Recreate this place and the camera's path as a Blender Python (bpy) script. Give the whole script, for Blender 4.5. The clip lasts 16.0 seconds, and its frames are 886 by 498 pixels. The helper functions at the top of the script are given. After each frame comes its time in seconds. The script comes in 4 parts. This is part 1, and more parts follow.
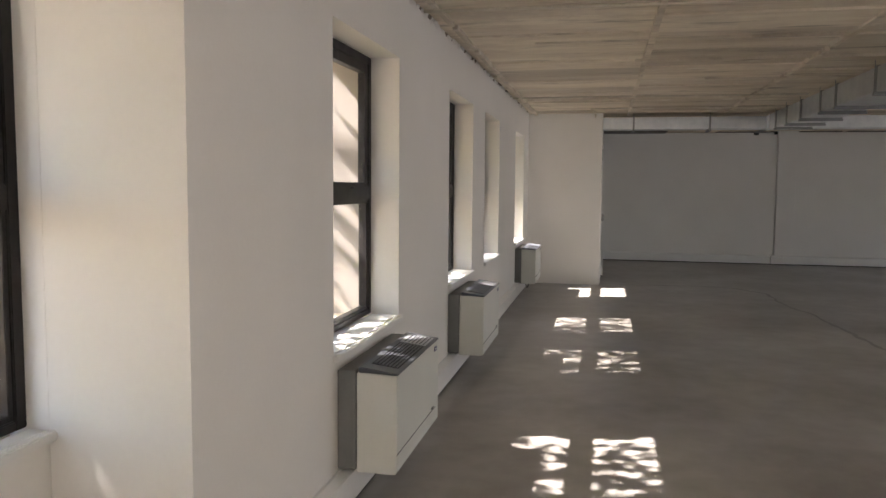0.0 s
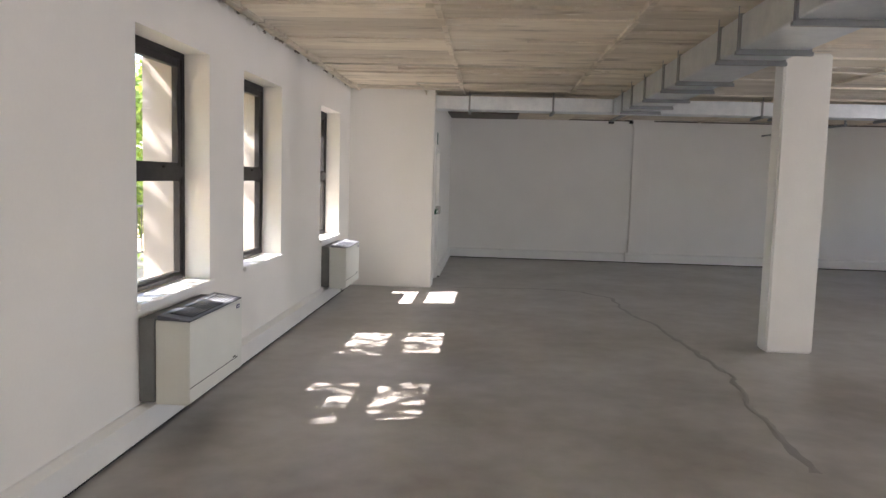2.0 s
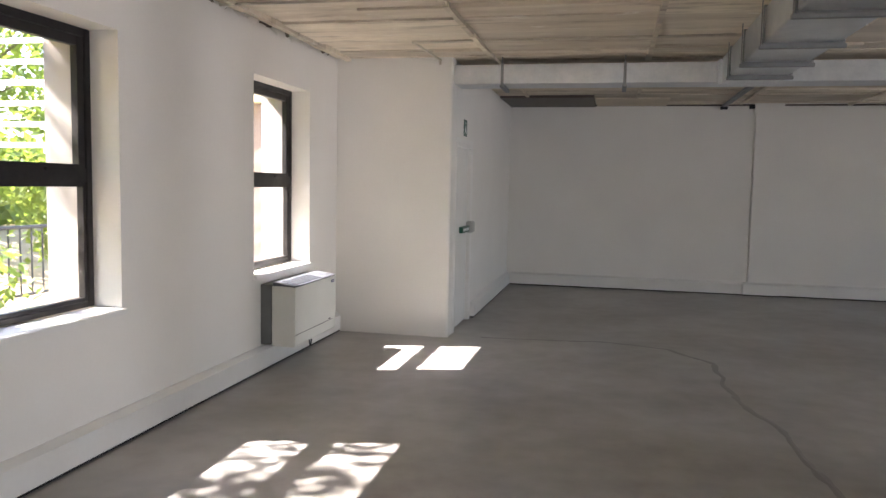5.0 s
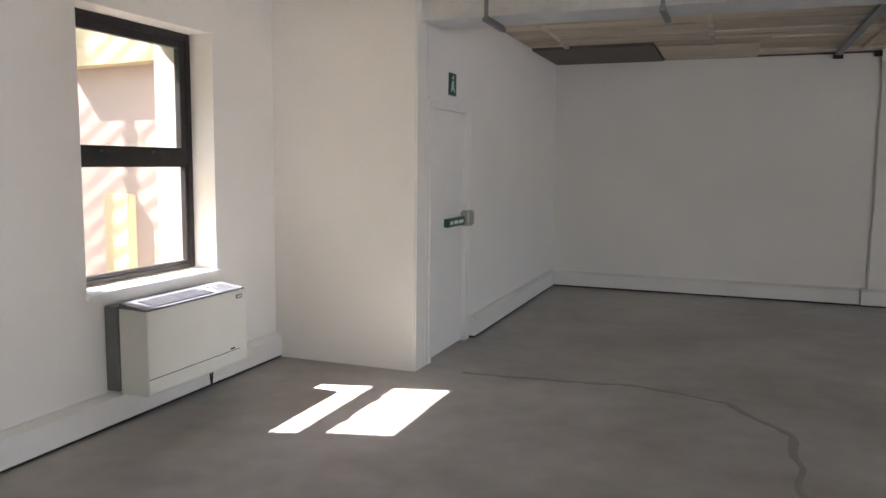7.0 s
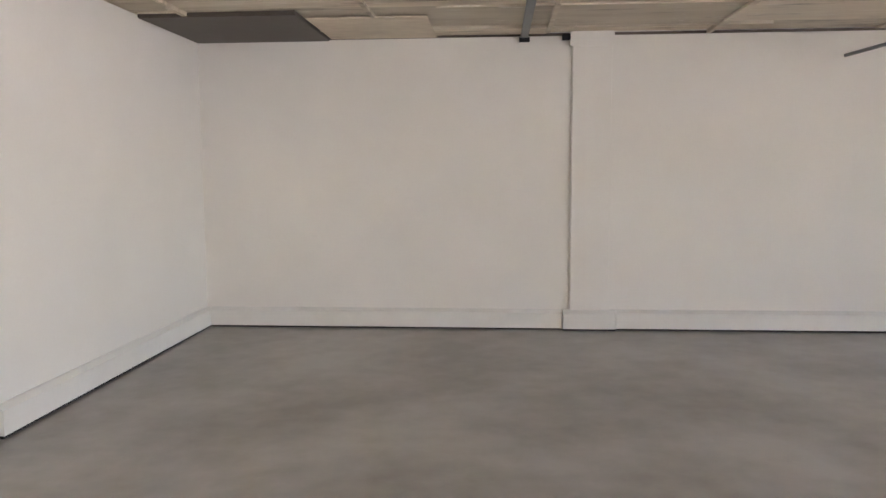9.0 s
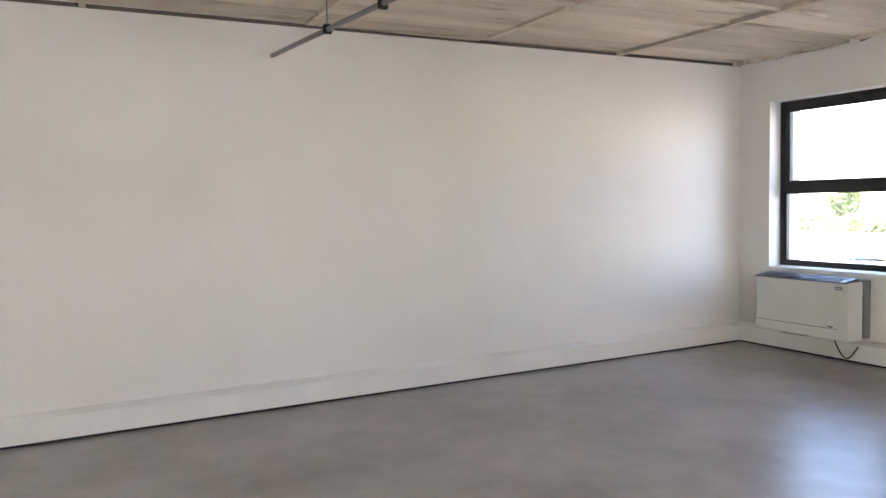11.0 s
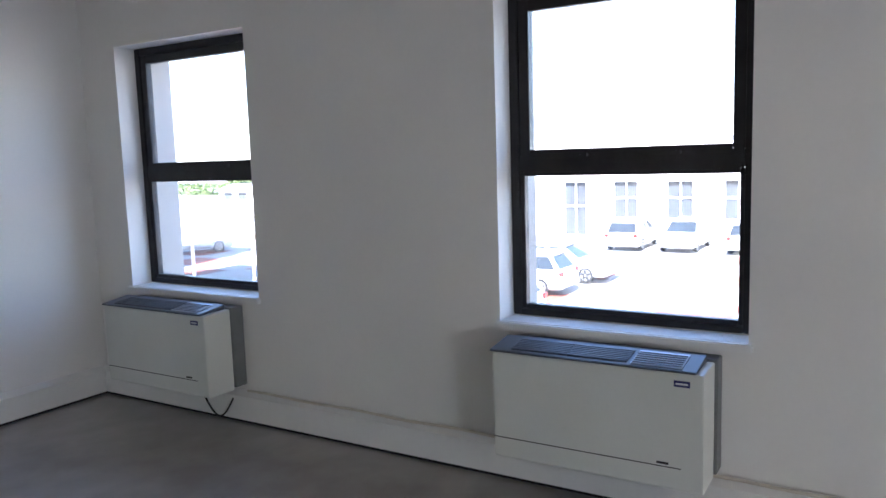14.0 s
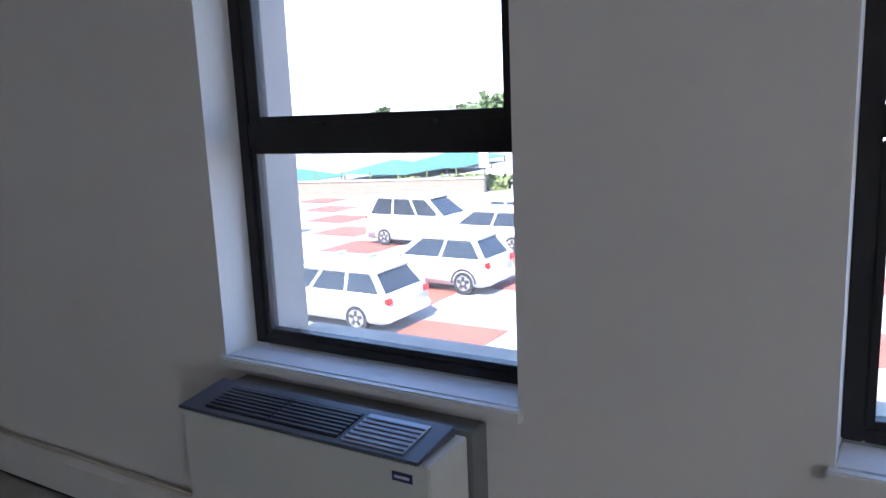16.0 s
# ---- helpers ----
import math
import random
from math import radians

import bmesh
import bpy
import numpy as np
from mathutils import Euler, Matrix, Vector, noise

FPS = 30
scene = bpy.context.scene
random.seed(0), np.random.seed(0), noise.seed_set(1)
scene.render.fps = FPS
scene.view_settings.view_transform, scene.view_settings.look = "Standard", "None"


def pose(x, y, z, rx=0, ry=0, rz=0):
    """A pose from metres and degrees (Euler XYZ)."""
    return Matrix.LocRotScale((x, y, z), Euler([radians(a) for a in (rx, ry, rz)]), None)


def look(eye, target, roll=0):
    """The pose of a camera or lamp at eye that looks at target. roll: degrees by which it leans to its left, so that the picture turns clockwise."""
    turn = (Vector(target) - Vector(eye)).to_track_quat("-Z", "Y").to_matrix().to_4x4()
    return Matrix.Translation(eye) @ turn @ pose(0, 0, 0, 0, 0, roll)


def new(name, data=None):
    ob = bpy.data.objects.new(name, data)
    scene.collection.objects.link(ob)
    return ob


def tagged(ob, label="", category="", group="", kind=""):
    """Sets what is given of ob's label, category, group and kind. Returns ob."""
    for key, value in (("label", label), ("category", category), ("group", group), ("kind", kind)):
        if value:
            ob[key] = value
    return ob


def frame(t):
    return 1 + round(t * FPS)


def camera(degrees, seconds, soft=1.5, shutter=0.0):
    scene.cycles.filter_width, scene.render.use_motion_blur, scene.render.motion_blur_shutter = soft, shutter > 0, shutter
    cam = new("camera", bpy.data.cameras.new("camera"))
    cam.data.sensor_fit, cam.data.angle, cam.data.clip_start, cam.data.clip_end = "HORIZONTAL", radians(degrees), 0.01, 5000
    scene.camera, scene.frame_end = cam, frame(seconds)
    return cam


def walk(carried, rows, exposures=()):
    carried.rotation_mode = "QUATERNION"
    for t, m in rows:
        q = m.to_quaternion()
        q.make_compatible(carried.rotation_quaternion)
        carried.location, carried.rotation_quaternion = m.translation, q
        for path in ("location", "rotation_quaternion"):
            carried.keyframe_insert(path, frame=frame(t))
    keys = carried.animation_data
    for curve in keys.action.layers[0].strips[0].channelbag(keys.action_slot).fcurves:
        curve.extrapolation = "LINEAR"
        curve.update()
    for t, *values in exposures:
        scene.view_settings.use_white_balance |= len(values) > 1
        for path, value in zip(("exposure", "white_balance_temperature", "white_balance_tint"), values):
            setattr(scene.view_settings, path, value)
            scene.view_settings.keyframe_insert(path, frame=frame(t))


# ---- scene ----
cam = camera(60.6, 16.0)
PATH = [
    (0, (1.283, -0.319, 1.64), (0.869, 1.631, 1.474), 0.5),
    (0.5, (1.485, 0.075, 1.626), (1.194, 2.047, 1.468), 0.6),
    (1, (1.737, 0.602, 1.605), (1.574, 2.588, 1.437), 1.2),
    (1.5, (1.896, 1.074, 1.587), (1.763, 3.061, 1.404), 1.3),
    (2, (2.053, 1.631, 1.594), (1.935, 3.619, 1.41), 1.6),
    (2.5, (2.243, 2.109, 1.567), (2.07, 4.092, 1.379), 1.5),
    (3, (2.366, 2.678, 1.581), (2.203, 4.663, 1.393), 1.6),
    (3.5, (2.514, 3.232, 1.562), (2.278, 5.209, 1.368), 1.2),
    (4, (2.658, 3.849, 1.573), (2.369, 5.82, 1.393), 1.0),
    (6.5, (3.189, 6.847, 1.581), (2.52, 8.723, 1.388), 1.0),
    (7, (3.398, 7.482, 1.566), (2.693, 9.341, 1.343), 0.6),
    (7.5, (3.538, 8.044, 1.595), (2.924, 9.933, 1.36), 0.3),
    (8, (3.834, 8.623, 1.629), (3.313, 10.537, 1.375), -0.1),
    (8.5, (4.023, 9.165, 1.618), (3.65, 11.114, 1.372), -0.4),
    (9, (4.194, 9.745, 1.575), (4.049, 11.729, 1.368), -0.3),
    (9.5, (4.446, 10.198, 1.489), (4.568, 12.189, 1.34), 0.4),
    (9.7, (4.605, 10.457, 1.473), (4.853, 12.439, 1.359), -0.3),
    (11.8, (6.759, 12.008, 1.672), (8.017, 13.558, 1.535), -0.0),
    (12, (6.973, 12.073, 1.717), (8.306, 13.559, 1.584), 0.1),
    (12.5, (7.467, 12.162, 1.707), (8.912, 13.536, 1.55), -0.4),
    (13, (7.973, 12.269, 1.632), (9.556, 13.479, 1.45), -0.7),
    (13.5, (8.442, 12.295, 1.638), (10.089, 13.41, 1.427), -1.3),
    (14, (8.946, 12.252, 1.636), (10.642, 13.285, 1.395), -1.8),
    (14.5, (9.353, 12.23, 1.682), (11.074, 13.21, 1.403), -2.4),
    (15, (9.753, 12.105, 1.67), (11.446, 13.125, 1.366), -2.9),
    (15.5, (10.100, 12.020, 1.625), (11.784, 13.064, 1.322), -2.7),
    (16, (10.447, 11.886, 1.663), (12.124, 12.913, 1.297), -2.4),
]
EXPOSURES = [(0, 2.65, 6650, 17), (0.5, 2.85, 6700, 19), (1.5, 3.35, 6400, 17), (3.5, 3.3, 6350, 17), (6.5, 3.3, 6400, 17), (8, 3.35, 6300, 18), (8.5, 3.6, 6300, 20), (9, 4.4, 6800, 19), (9.7, 4.75, 6800, 17), (12, 4.3, 6250, 16), (13, 4.0, 5900, 15), (14.5, 3.35, 5600, 15), (16, 2.8, 5500, 17)]
walk(cam, [(t, look(eye, aim, lean)) for t, eye, aim, lean in PATH], EXPOSURES)

# ---- light ----
SUN_TRAVEL = Vector((0.875, 0.235, -1.0)).normalized()
world = bpy.data.worlds.new("world")
scene.world = world
world.use_nodes = True
sky = world.node_tree.nodes.new("ShaderNodeTexSky")
sky.sky_type = "NISHITA"
sky.sun_disc = False
sky.sun_elevation = radians(48)
sky.sun_rotation = radians(254)
world.node_tree.links.new(sky.outputs[0], world.node_tree.nodes["Background"].inputs[0])
world.node_tree.nodes["Background"].inputs[1].default_value = 0.13
sun = new("sun", bpy.data.lights.new("sun", "SUN"))
sun.data.energy = 5.0
sun.data.angle = radians(0.5)
sun.data.color = (1.0, 0.95, 0.87)
sun.matrix_world = look((0, 0, 30), Vector((0, 0, 30)) + SUN_TRAVEL)


# base power of the added fill lamps
FILL_POWER = 22.0


# ---- materials ----
def material(name, color, rough=0.6, metal=0.0, second=None, scale=6.0, fine=60.0, bump=0.1, contrast=0.5, spec=0.4, stretch=(1, 1, 1),
             vary=0.0):
    """A principled surface whose colour wanders between two tones at a broad and a fine scale, with a little relief."""
    m = bpy.data.materials.new(name)
    m.use_nodes = True
    t = m.node_tree
    b = t.nodes["Principled BSDF"]
    b.inputs["Metallic"].default_value = metal
    b.inputs["Specular IOR Level"].default_value = spec
    second = second or tuple(c * 0.82 for c in color)
    co = t.nodes.new("ShaderNodeTexCoord")
    mp = t.nodes.new("ShaderNodeMapping")
    mp.inputs["Scale"].default_value = stretch
    t.links.new(co.outputs["Object"], mp.inputs[0])
    n1 = t.nodes.new("ShaderNodeTexNoise")
    n1.inputs["Scale"].default_value, n1.inputs["Detail"].default_value = scale, 6
    n2 = t.nodes.new("ShaderNodeTexNoise")
    n2.inputs["Scale"].default_value, n2.inputs["Detail"].default_value = fine, 4
    for n in (n1, n2):
        t.links.new(mp.outputs[0], n.inputs[0])
    add = t.nodes.new("ShaderNodeMath")
    add.operation = "MULTIPLY_ADD"
    t.links.new(n2.outputs[0], add.inputs[0])
    add.inputs[1].default_value = 0.35
    t.links.new(n1.outputs[0], add.inputs[2])
    ramp = t.nodes.new("ShaderNodeMapRange")
    ramp.inputs[1].default_value, ramp.inputs[2].default_value = 0.67 - contrast / 2.2, 0.67 + contrast / 2.2
    t.links.new(add.outputs[0], ramp.inputs[0])
    mix = t.nodes.new("ShaderNodeMix")
    mix.data_type = "RGBA"
    mix.inputs[6].default_value, mix.inputs[7].default_value = (*second, 1), (*color, 1)
    t.links.new(ramp.outputs[0], mix.inputs[0])
    out = mix.outputs[2]
    if vary:
        info = t.nodes.new("ShaderNodeObjectInfo")
        hsv = t.nodes.new("ShaderNodeHueSaturation")
        mr = t.nodes.new("ShaderNodeMapRange")
        mr.inputs[3].default_value, mr.inputs[4].default_value = 1 - vary, 1 + vary
        t.links.new(info.outputs["Random"], mr.inputs[0])
        t.links.new(mr.outputs[0], hsv.inputs["Value"])
        t.links.new(out, hsv.inputs["Color"])
        out = hsv.outputs[0]
    t.links.new(out, b.inputs["Base Color"])
    rr = t.nodes.new("ShaderNodeMapRange")
    rr.inputs[3].default_value, rr.inputs[4].default_value = max(0, rough - 0.08), min(1, rough + 0.08)
    t.links.new(n1.outputs[0], rr.inputs[0])
    t.links.new(rr.outputs[0], b.inputs["Roughness"])
    if bump:
        bp = t.nodes.new("ShaderNodeBump")
        bp.inputs["Strength"].default_value, bp.inputs["Distance"].default_value = bump, 0.01
        t.links.new(add.outputs[0], bp.inputs["Height"])
        t.links.new(bp.outputs[0], b.inputs["Normal"])
    return m


def clear_glass(name, tint=(1, 1, 1), gloss=0.05, veil=0.03):
    m = bpy.data.materials.new(name)
    m.use_nodes = True
    t = m.node_tree
    t.nodes.remove(t.nodes["Principled BSDF"])
    tr, gl, mx = t.nodes.new("ShaderNodeBsdfTransparent"), t.nodes.new("ShaderNodeBsdfGlossy"), t.nodes.new("ShaderNodeMixShader")
    tr.inputs[0].default_value = (*tint, 1)
    gl.inputs["Roughness"].default_value = 0.02
    mx.inputs[0].default_value = gloss
    t.links.new(tr.outputs[0], mx.inputs[1])
    t.links.new(gl.outputs[0], mx.inputs[2])
    # translucent mix puts the veiling glare of a bright window into the pane
    glare, fm = t.nodes.new("ShaderNodeBsdfTranslucent"), t.nodes.new("ShaderNodeMixShader")
    glare.inputs[0].default_value = (0.9, 0.88, 0.84, 1)
    fm.inputs[0].default_value = veil
    t.links.new(mx.outputs[0], fm.inputs[1])
    t.links.new(glare.outputs[0], fm.inputs[2])
    t.links.new(fm.outputs[0], t.nodes["Material Output"].inputs[0])
    return m


WHITE = material("white wall paint", (0.80, 0.78, 0.74), 0.62, second=(0.74, 0.72, 0.68), scale=1.3, fine=45, bump=0.12, contrast=0.7)
TRIMW = material("white gloss trim paint", (0.80, 0.79, 0.76), 0.4, second=(0.72, 0.71, 0.68), scale=2.5, fine=30, bump=0.05, contrast=0.7)
DOORW = material("white door paint", (0.78, 0.77, 0.74), 0.4, second=(0.73, 0.72, 0.69), scale=2, fine=40, bump=0.04)
DARKGAP = material("black shadow gap strip", (0.02, 0.02, 0.02), 0.8)
FLOORM = material("power floated concrete", (0.43, 0.412, 0.39), 0.33, second=(0.25, 0.228, 0.204), scale=0.9, fine=5, bump=0.03, contrast=0.40, spec=0.55)
CRACKM = material("dark crack filler", (0.28, 0.268, 0.252), 0.4, second=(0.22, 0.21, 0.197), scale=3)
CONC = material("board marked concrete", (0.80, 0.71, 0.57), 0.85, second=(0.50, 0.42, 0.33), scale=1.0, fine=9, bump=0.6, contrast=0.45, stretch=(0.6, 1.3, 1))


def soffit_concrete():
    """Pale cast concrete: each shuttering sheet has its own tone, long streaks follow the boards, dark damp stains lie over all."""
    m = material("shuttered soffit concrete", (0.84, 0.76, 0.63), 0.85, second=(0.62, 0.53, 0.42), scale=1.6, fine=14, bump=0.5, contrast=0.5, stretch=(0.35, 2.2, 1))
    t = m.node_tree
    b = t.nodes["Principled BSDF"]
    base = b.inputs["Base Color"].links[0].from_socket
    co = t.nodes.new("ShaderNodeTexCoord")
    geo = t.nodes.new("ShaderNodeNewGeometry")
    tone = t.nodes.new("ShaderNodeMapRange")
    tone.inputs[3].default_value, tone.inputs[4].default_value = 0.80, 1.10
    t.links.new(geo.outputs["Random Per Island"], tone.inputs[0])
    hsv = t.nodes.new("ShaderNodeHueSaturation")
    t.links.new(base, hsv.inputs["Color"])
    t.links.new(tone.outputs[0], hsv.inputs["Value"])
    out = hsv.outputs[0]
    for scale, stretch, lo, hi, stain, most in ((2.2, (0.5, 3.0, 1), 0.56, 0.72, (0.20, 0.16, 0.12), 0.75), (5.0, (0.7, 2.4, 1), 0.60, 0.70, (0.90, 0.86, 0.78), 0.6), (0.7, (1, 1.2, 1), 0.55, 0.75, (0.42, 0.36, 0.29), 0.6)):
        mp = t.nodes.new("ShaderNodeMapping")
        mp.inputs["Scale"].default_value = stretch
        t.links.new(co.outputs["Object"], mp.inputs[0])
        n = t.nodes.new("ShaderNodeTexNoise")
        n.inputs["Scale"].default_value, n.inputs["Detail"].default_value, n.inputs["Roughness"].default_value = scale, 8, 0.65
        t.links.new(mp.outputs[0], n.inputs[0])
        r = t.nodes.new("ShaderNodeMapRange")
        r.inputs[1].default_value, r.inputs[2].default_value, r.inputs[4].default_value = lo, hi, most
        t.links.new(n.outputs[0], r.inputs[0])
        mix = t.nodes.new("ShaderNodeMix")
        mix.data_type = "RGBA"
        mix.inputs[7].default_value = (*stain, 1)
        t.links.new(r.outputs[0], mix.inputs[0])
        t.links.new(out, mix.inputs[6])
        out = mix.outputs[2]
    t.links.new(out, b.inputs["Base Color"])
    return m


SOFFIT = soffit_concrete()
CONCD = material("stained concrete", (0.30, 0.26, 0.21), 0.85, second=(0.14, 0.12, 0.10), scale=3, fine=20, bump=0.4)
GALV = material("galvanised steel", (0.74, 0.76, 0.78), 0.34, 0.8, second=(0.60, 0.63, 0.66), scale=7, fine=40, bump=0.05)
GALVD = material("dull steel flange", (0.30, 0.31, 0.32), 0.5, 0.7, scale=9)
BROWNDARK = material("dark brown of joint shade and stained board", (0.12, 0.10, 0.085), 0.55, 0.2, scale=8)
FRAME = material("black anodised aluminium", (0.018, 0.016, 0.017), 0.42, 0.2, second=(0.03, 0.027, 0.027), scale=12, bump=0.02, spec=0.35)
RENDER = material("greyish outer render", (0.44, 0.40, 0.36), 0.8, second=(0.36, 0.33, 0.30), scale=2, fine=25, bump=0.2)
GLASS = clear_glass("window glass", veil=0.002)
# stronger glare veil; the grey tint is added to dim the yard
GLASS_VEILED = clear_glass("glare-veiled grey-tinted window glass", (0.90, 0.91, 0.92), veil=0.025)
CASE = material("off white enamel", (0.70, 0.71, 0.66), 0.38, second=(0.66, 0.67, 0.62), scale=3, bump=0.02)
CASEB = material("grey back casing", (0.20, 0.205, 0.20), 0.55, scale=5)
GRILLE = material("slate grey grille plastic", (0.10, 0.107, 0.125), 0.42, scale=7, bump=0.03)
FLAP = material("silver flap paint", (0.46, 0.48, 0.52), 0.35, 0.3, scale=7, bump=0.02)
SLOT = material("dark grille slot", (0.012, 0.012, 0.014), 0.6)
BADGE = material("navy badge", (0.03, 0.035, 0.14), 0.4)
PALE = material("pale lettering", (0.7, 0.72, 0.75), 0.5)
CABLE = material("black cable", (0.015, 0.015, 0.015), 0.5)
CONDUIT = material("cream conduit", (0.66, 0.60, 0.50), 0.5, scale=6)
GREEN = material("exit sign green", (0.012, 0.085, 0.05), 0.4)
SIGNW = material("sign white", (0.75, 0.80, 0.77), 0.5)
STEEL = material("satin steel", (0.45, 0.44, 0.42), 0.35, 0.9, scale=9)


# ---- building blocks ----
def box(bm, x0, x1, y0, y1, z0, z1, m=None):
    vs = [bm.verts.new((x, y, z)) for x in (x0, x1) for y in (y0, y1) for z in (z0, z1)]
    if m:
        for v in vs:
            v.co = m @ v.co
    for f in ((0, 1, 3, 2), (4, 6, 7, 5), (0, 4, 5, 1), (2, 3, 7, 6), (0, 2, 6, 4), (1, 5, 7, 3)):
        bm.faces.new([vs[i] for i in f])
    return vs


def boxes(*rows):
    bm = bmesh.new()
    for r in rows:
        box(bm, *r)
    return bm


def bevelled(bm, w=0.004, seg=2):
    bmesh.ops.recalc_face_normals(bm, faces=bm.faces)
    bmesh.ops.bevel(bm, geom=bm.edges[:], offset=w, segments=seg, affect="EDGES", clamp_overlap=True)
    return bm


def rod(bm, a, b, r, n=8, r2=None):
    a, b = Vector(a), Vector(b)
    m = Matrix.Translation((a + b) / 2) @ (b - a).to_track_quat("Z", "Y").to_matrix().to_4x4()
    bmesh.ops.create_cone(bm, cap_ends=True, segments=n, radius1=r, radius2=r if r2 is None else r2, depth=(b - a).length, matrix=m)
    return bm


def tube(bm, pts, r, n=6):
    """One continuous round tube through the points."""
    rings = []
    for i, p in enumerate(pts):
        d = (Vector(pts[min(i + 1, len(pts) - 1)]) - Vector(pts[max(i - 1, 0)])).normalized()
        u = d.orthogonal().normalized() if not rings else (axis_u - d * axis_u.dot(d)).normalized()
        axis_u, w = u, d.cross(u)
        rings.append([bm.verts.new(Vector(p) + (u * math.cos(k * 2 * math.pi / n) + w * math.sin(k * 2 * math.pi / n)) * r) for k in range(n)])
    for p, q in zip(rings, rings[1:]):
        for k in range(n):
            bm.faces.new((p[k], p[(k + 1) % n], q[(k + 1) % n], q[k]))
    bm.faces.new(rings[0]), bm.faces.new(rings[-1])
    return bm


def prism(bm, pts, axis, lo, hi):
    """A closed outline in the two other axes, pulled along one axis from lo to hi."""
    def put(p, d):
        return (d, *p) if axis == "x" else (p[0], d, p[1]) if axis == "y" else (*p, d)
    a, b = [bm.verts.new(put(p, lo)) for p in pts], [bm.verts.new(put(p, hi)) for p in pts]
    n = len(pts)
    bm.faces.new(a), bm.faces.new(b)
    for i in range(n):
        bm.faces.new((a[i], a[(i + 1) % n], b[(i + 1) % n], b[i]))
    return bm


def part(name, bm, mat, parent=None, label="", smooth=False):
    me = bpy.data.meshes.new(name)
    bmesh.ops.recalc_face_normals(bm, faces=bm.faces)
    bm.to_mesh(me)
    bm.free()
    me.materials.append(mat)
    if smooth:
        me.polygons.foreach_set("use_smooth", [True] * len(me.polygons))
    ob = new(name, me)
    ob.parent = parent
    if label:
        tagged(ob, label=label)
    return ob


def thing(name, label, category, group="", kind="", at=(0, 0, 0)):
    ob = new(name)
    ob.location = at
    ob.empty_display_size = 0.1
    return tagged(ob, label, category, group, kind)


def structure(name, bm, mat, label, category):
    return tagged(part(name, bm, mat), label, category, kind="structure")


def pierced(axis, lo, hi, u0, u1, z0, z1, holes):
    """A solid wall from lo to hi across, u0 to u1 along, with clean openings (ua, ub, za, zb) right through it."""
    us = sorted({u0, u1, *[h[0] for h in holes], *[h[1] for h in holes]})
    zs = sorted({z0, z1, *[h[2] for h in holes], *[h[3] for h in holes]})
    bm, made = bmesh.new(), {}

    def v(d, u, z):
        k = (d, u, z)
        if k not in made:
            made[k] = bm.verts.new((d, u, z) if axis == "x" else (u, d, z))
        return made[k]

    def solid(i, j):
        if not (0 <= i < len(us) - 1 and 0 <= j < len(zs) - 1):
            return False
        u, z = (us[i] + us[i + 1]) / 2, (zs[j] + zs[j + 1]) / 2
        return not any(h[0] < u < h[1] and h[2] < z < h[3] for h in holes)

    for i in range(len(us) - 1):
        for j in range(len(zs) - 1):
            if not solid(i, j):
                continue
            a, b, c, d = us[i], us[i + 1], zs[j], zs[j + 1]
            for w in (lo, hi):
                bm.faces.new((v(w, a, c), v(w, b, c), v(w, b, d), v(w, a, d)))
            for di, dj, (p, q) in ((-1, 0, ((a, c), (a, d))), (1, 0, ((b, c), (b, d))), (0, -1, ((a, c), (b, c))), (0, 1, ((a, d), (b, d)))):
                if not solid(i + di, j + dj):
                    bm.faces.new((v(lo, *p), v(lo, *q), v(hi, *q), v(hi, *p)))
    return bm


# ---- the hall ----
CEIL, BACK, RIGHT, FRONT = 2.86, 17.22, 12.30, -6.0
NOTCH_X, NOTCH_Y = 1.225, 12.645
SILL, HEAD = 0.80, 2.44
# first two of each list are unseen, added to let in fill light
LEFT_WINDOWS = [(-4.1, -2.94), (-2.2, -1.04), (0.69, 1.85), (3.16, 4.36), (5.94, 7.10), (7.87, 9.02), (10.74, 11.91)]
RIGHT_WINDOWS = [(6.0, 7.18), (7.95, 9.13), (10.8, 11.98), (12.79, 13.97), (15.64, 16.85)]
THICK = 0.45

NICHE = (0.30, LEFT_WINDOWS[2][1])
structure("floor", boxes((0, RIGHT, FRONT, BACK, -0.3, 0), (-0.53, 0, *NICHE, -0.1, 0)), FLOORM, "worn grey power-floated concrete floor with faint blotches", "floor")
structure("wall_west", pierced("x", -THICK, 0, FRONT - THICK, BACK + THICK, -3.6, 3.3, [(*NICHE, -0.1, CEIL) if n == 2 else (a, b, SILL - 0.03, HEAD) for n, (a, b) in enumerate(LEFT_WINDOWS)]), WHITE,
          "white painted wall pierced by deep window openings", "wall")
structure("wall_east", pierced("x", RIGHT, RIGHT + THICK, FRONT - THICK, BACK + THICK, -3.6, 3.3, [(a, b, SILL - 0.03, HEAD) for a, b in RIGHT_WINDOWS]), WHITE,
          "white painted wall with black-framed windows", "wall")
structure("wall_west_pier", pierced("x", -0.86, -0.53, 0.2, 2.35, -3.6, 3.3, [(*LEFT_WINDOWS[2], SILL - 0.03, HEAD)]), WHITE, "white wall set back in a niche round a window", "wall")
structure("wall_west_niche", pierced("x", -0.529, -THICK, 0.2, 2.35, -3.6, 3.3, [(*NICHE, -0.1, CEIL)]), WHITE, "white side walls of a shallow niche", "wall")
structure("wall_north", boxes((0, RIGHT, BACK, BACK + THICK, -3.6, 3.3)), WHITE, "plain white painted end wall with a pilaster", "wall")
structure("wall_south", boxes((0, RIGHT, FRONT - THICK, FRONT, -3.6, 3.3)), WHITE, "plain white painted wall closing the hall", "wall")
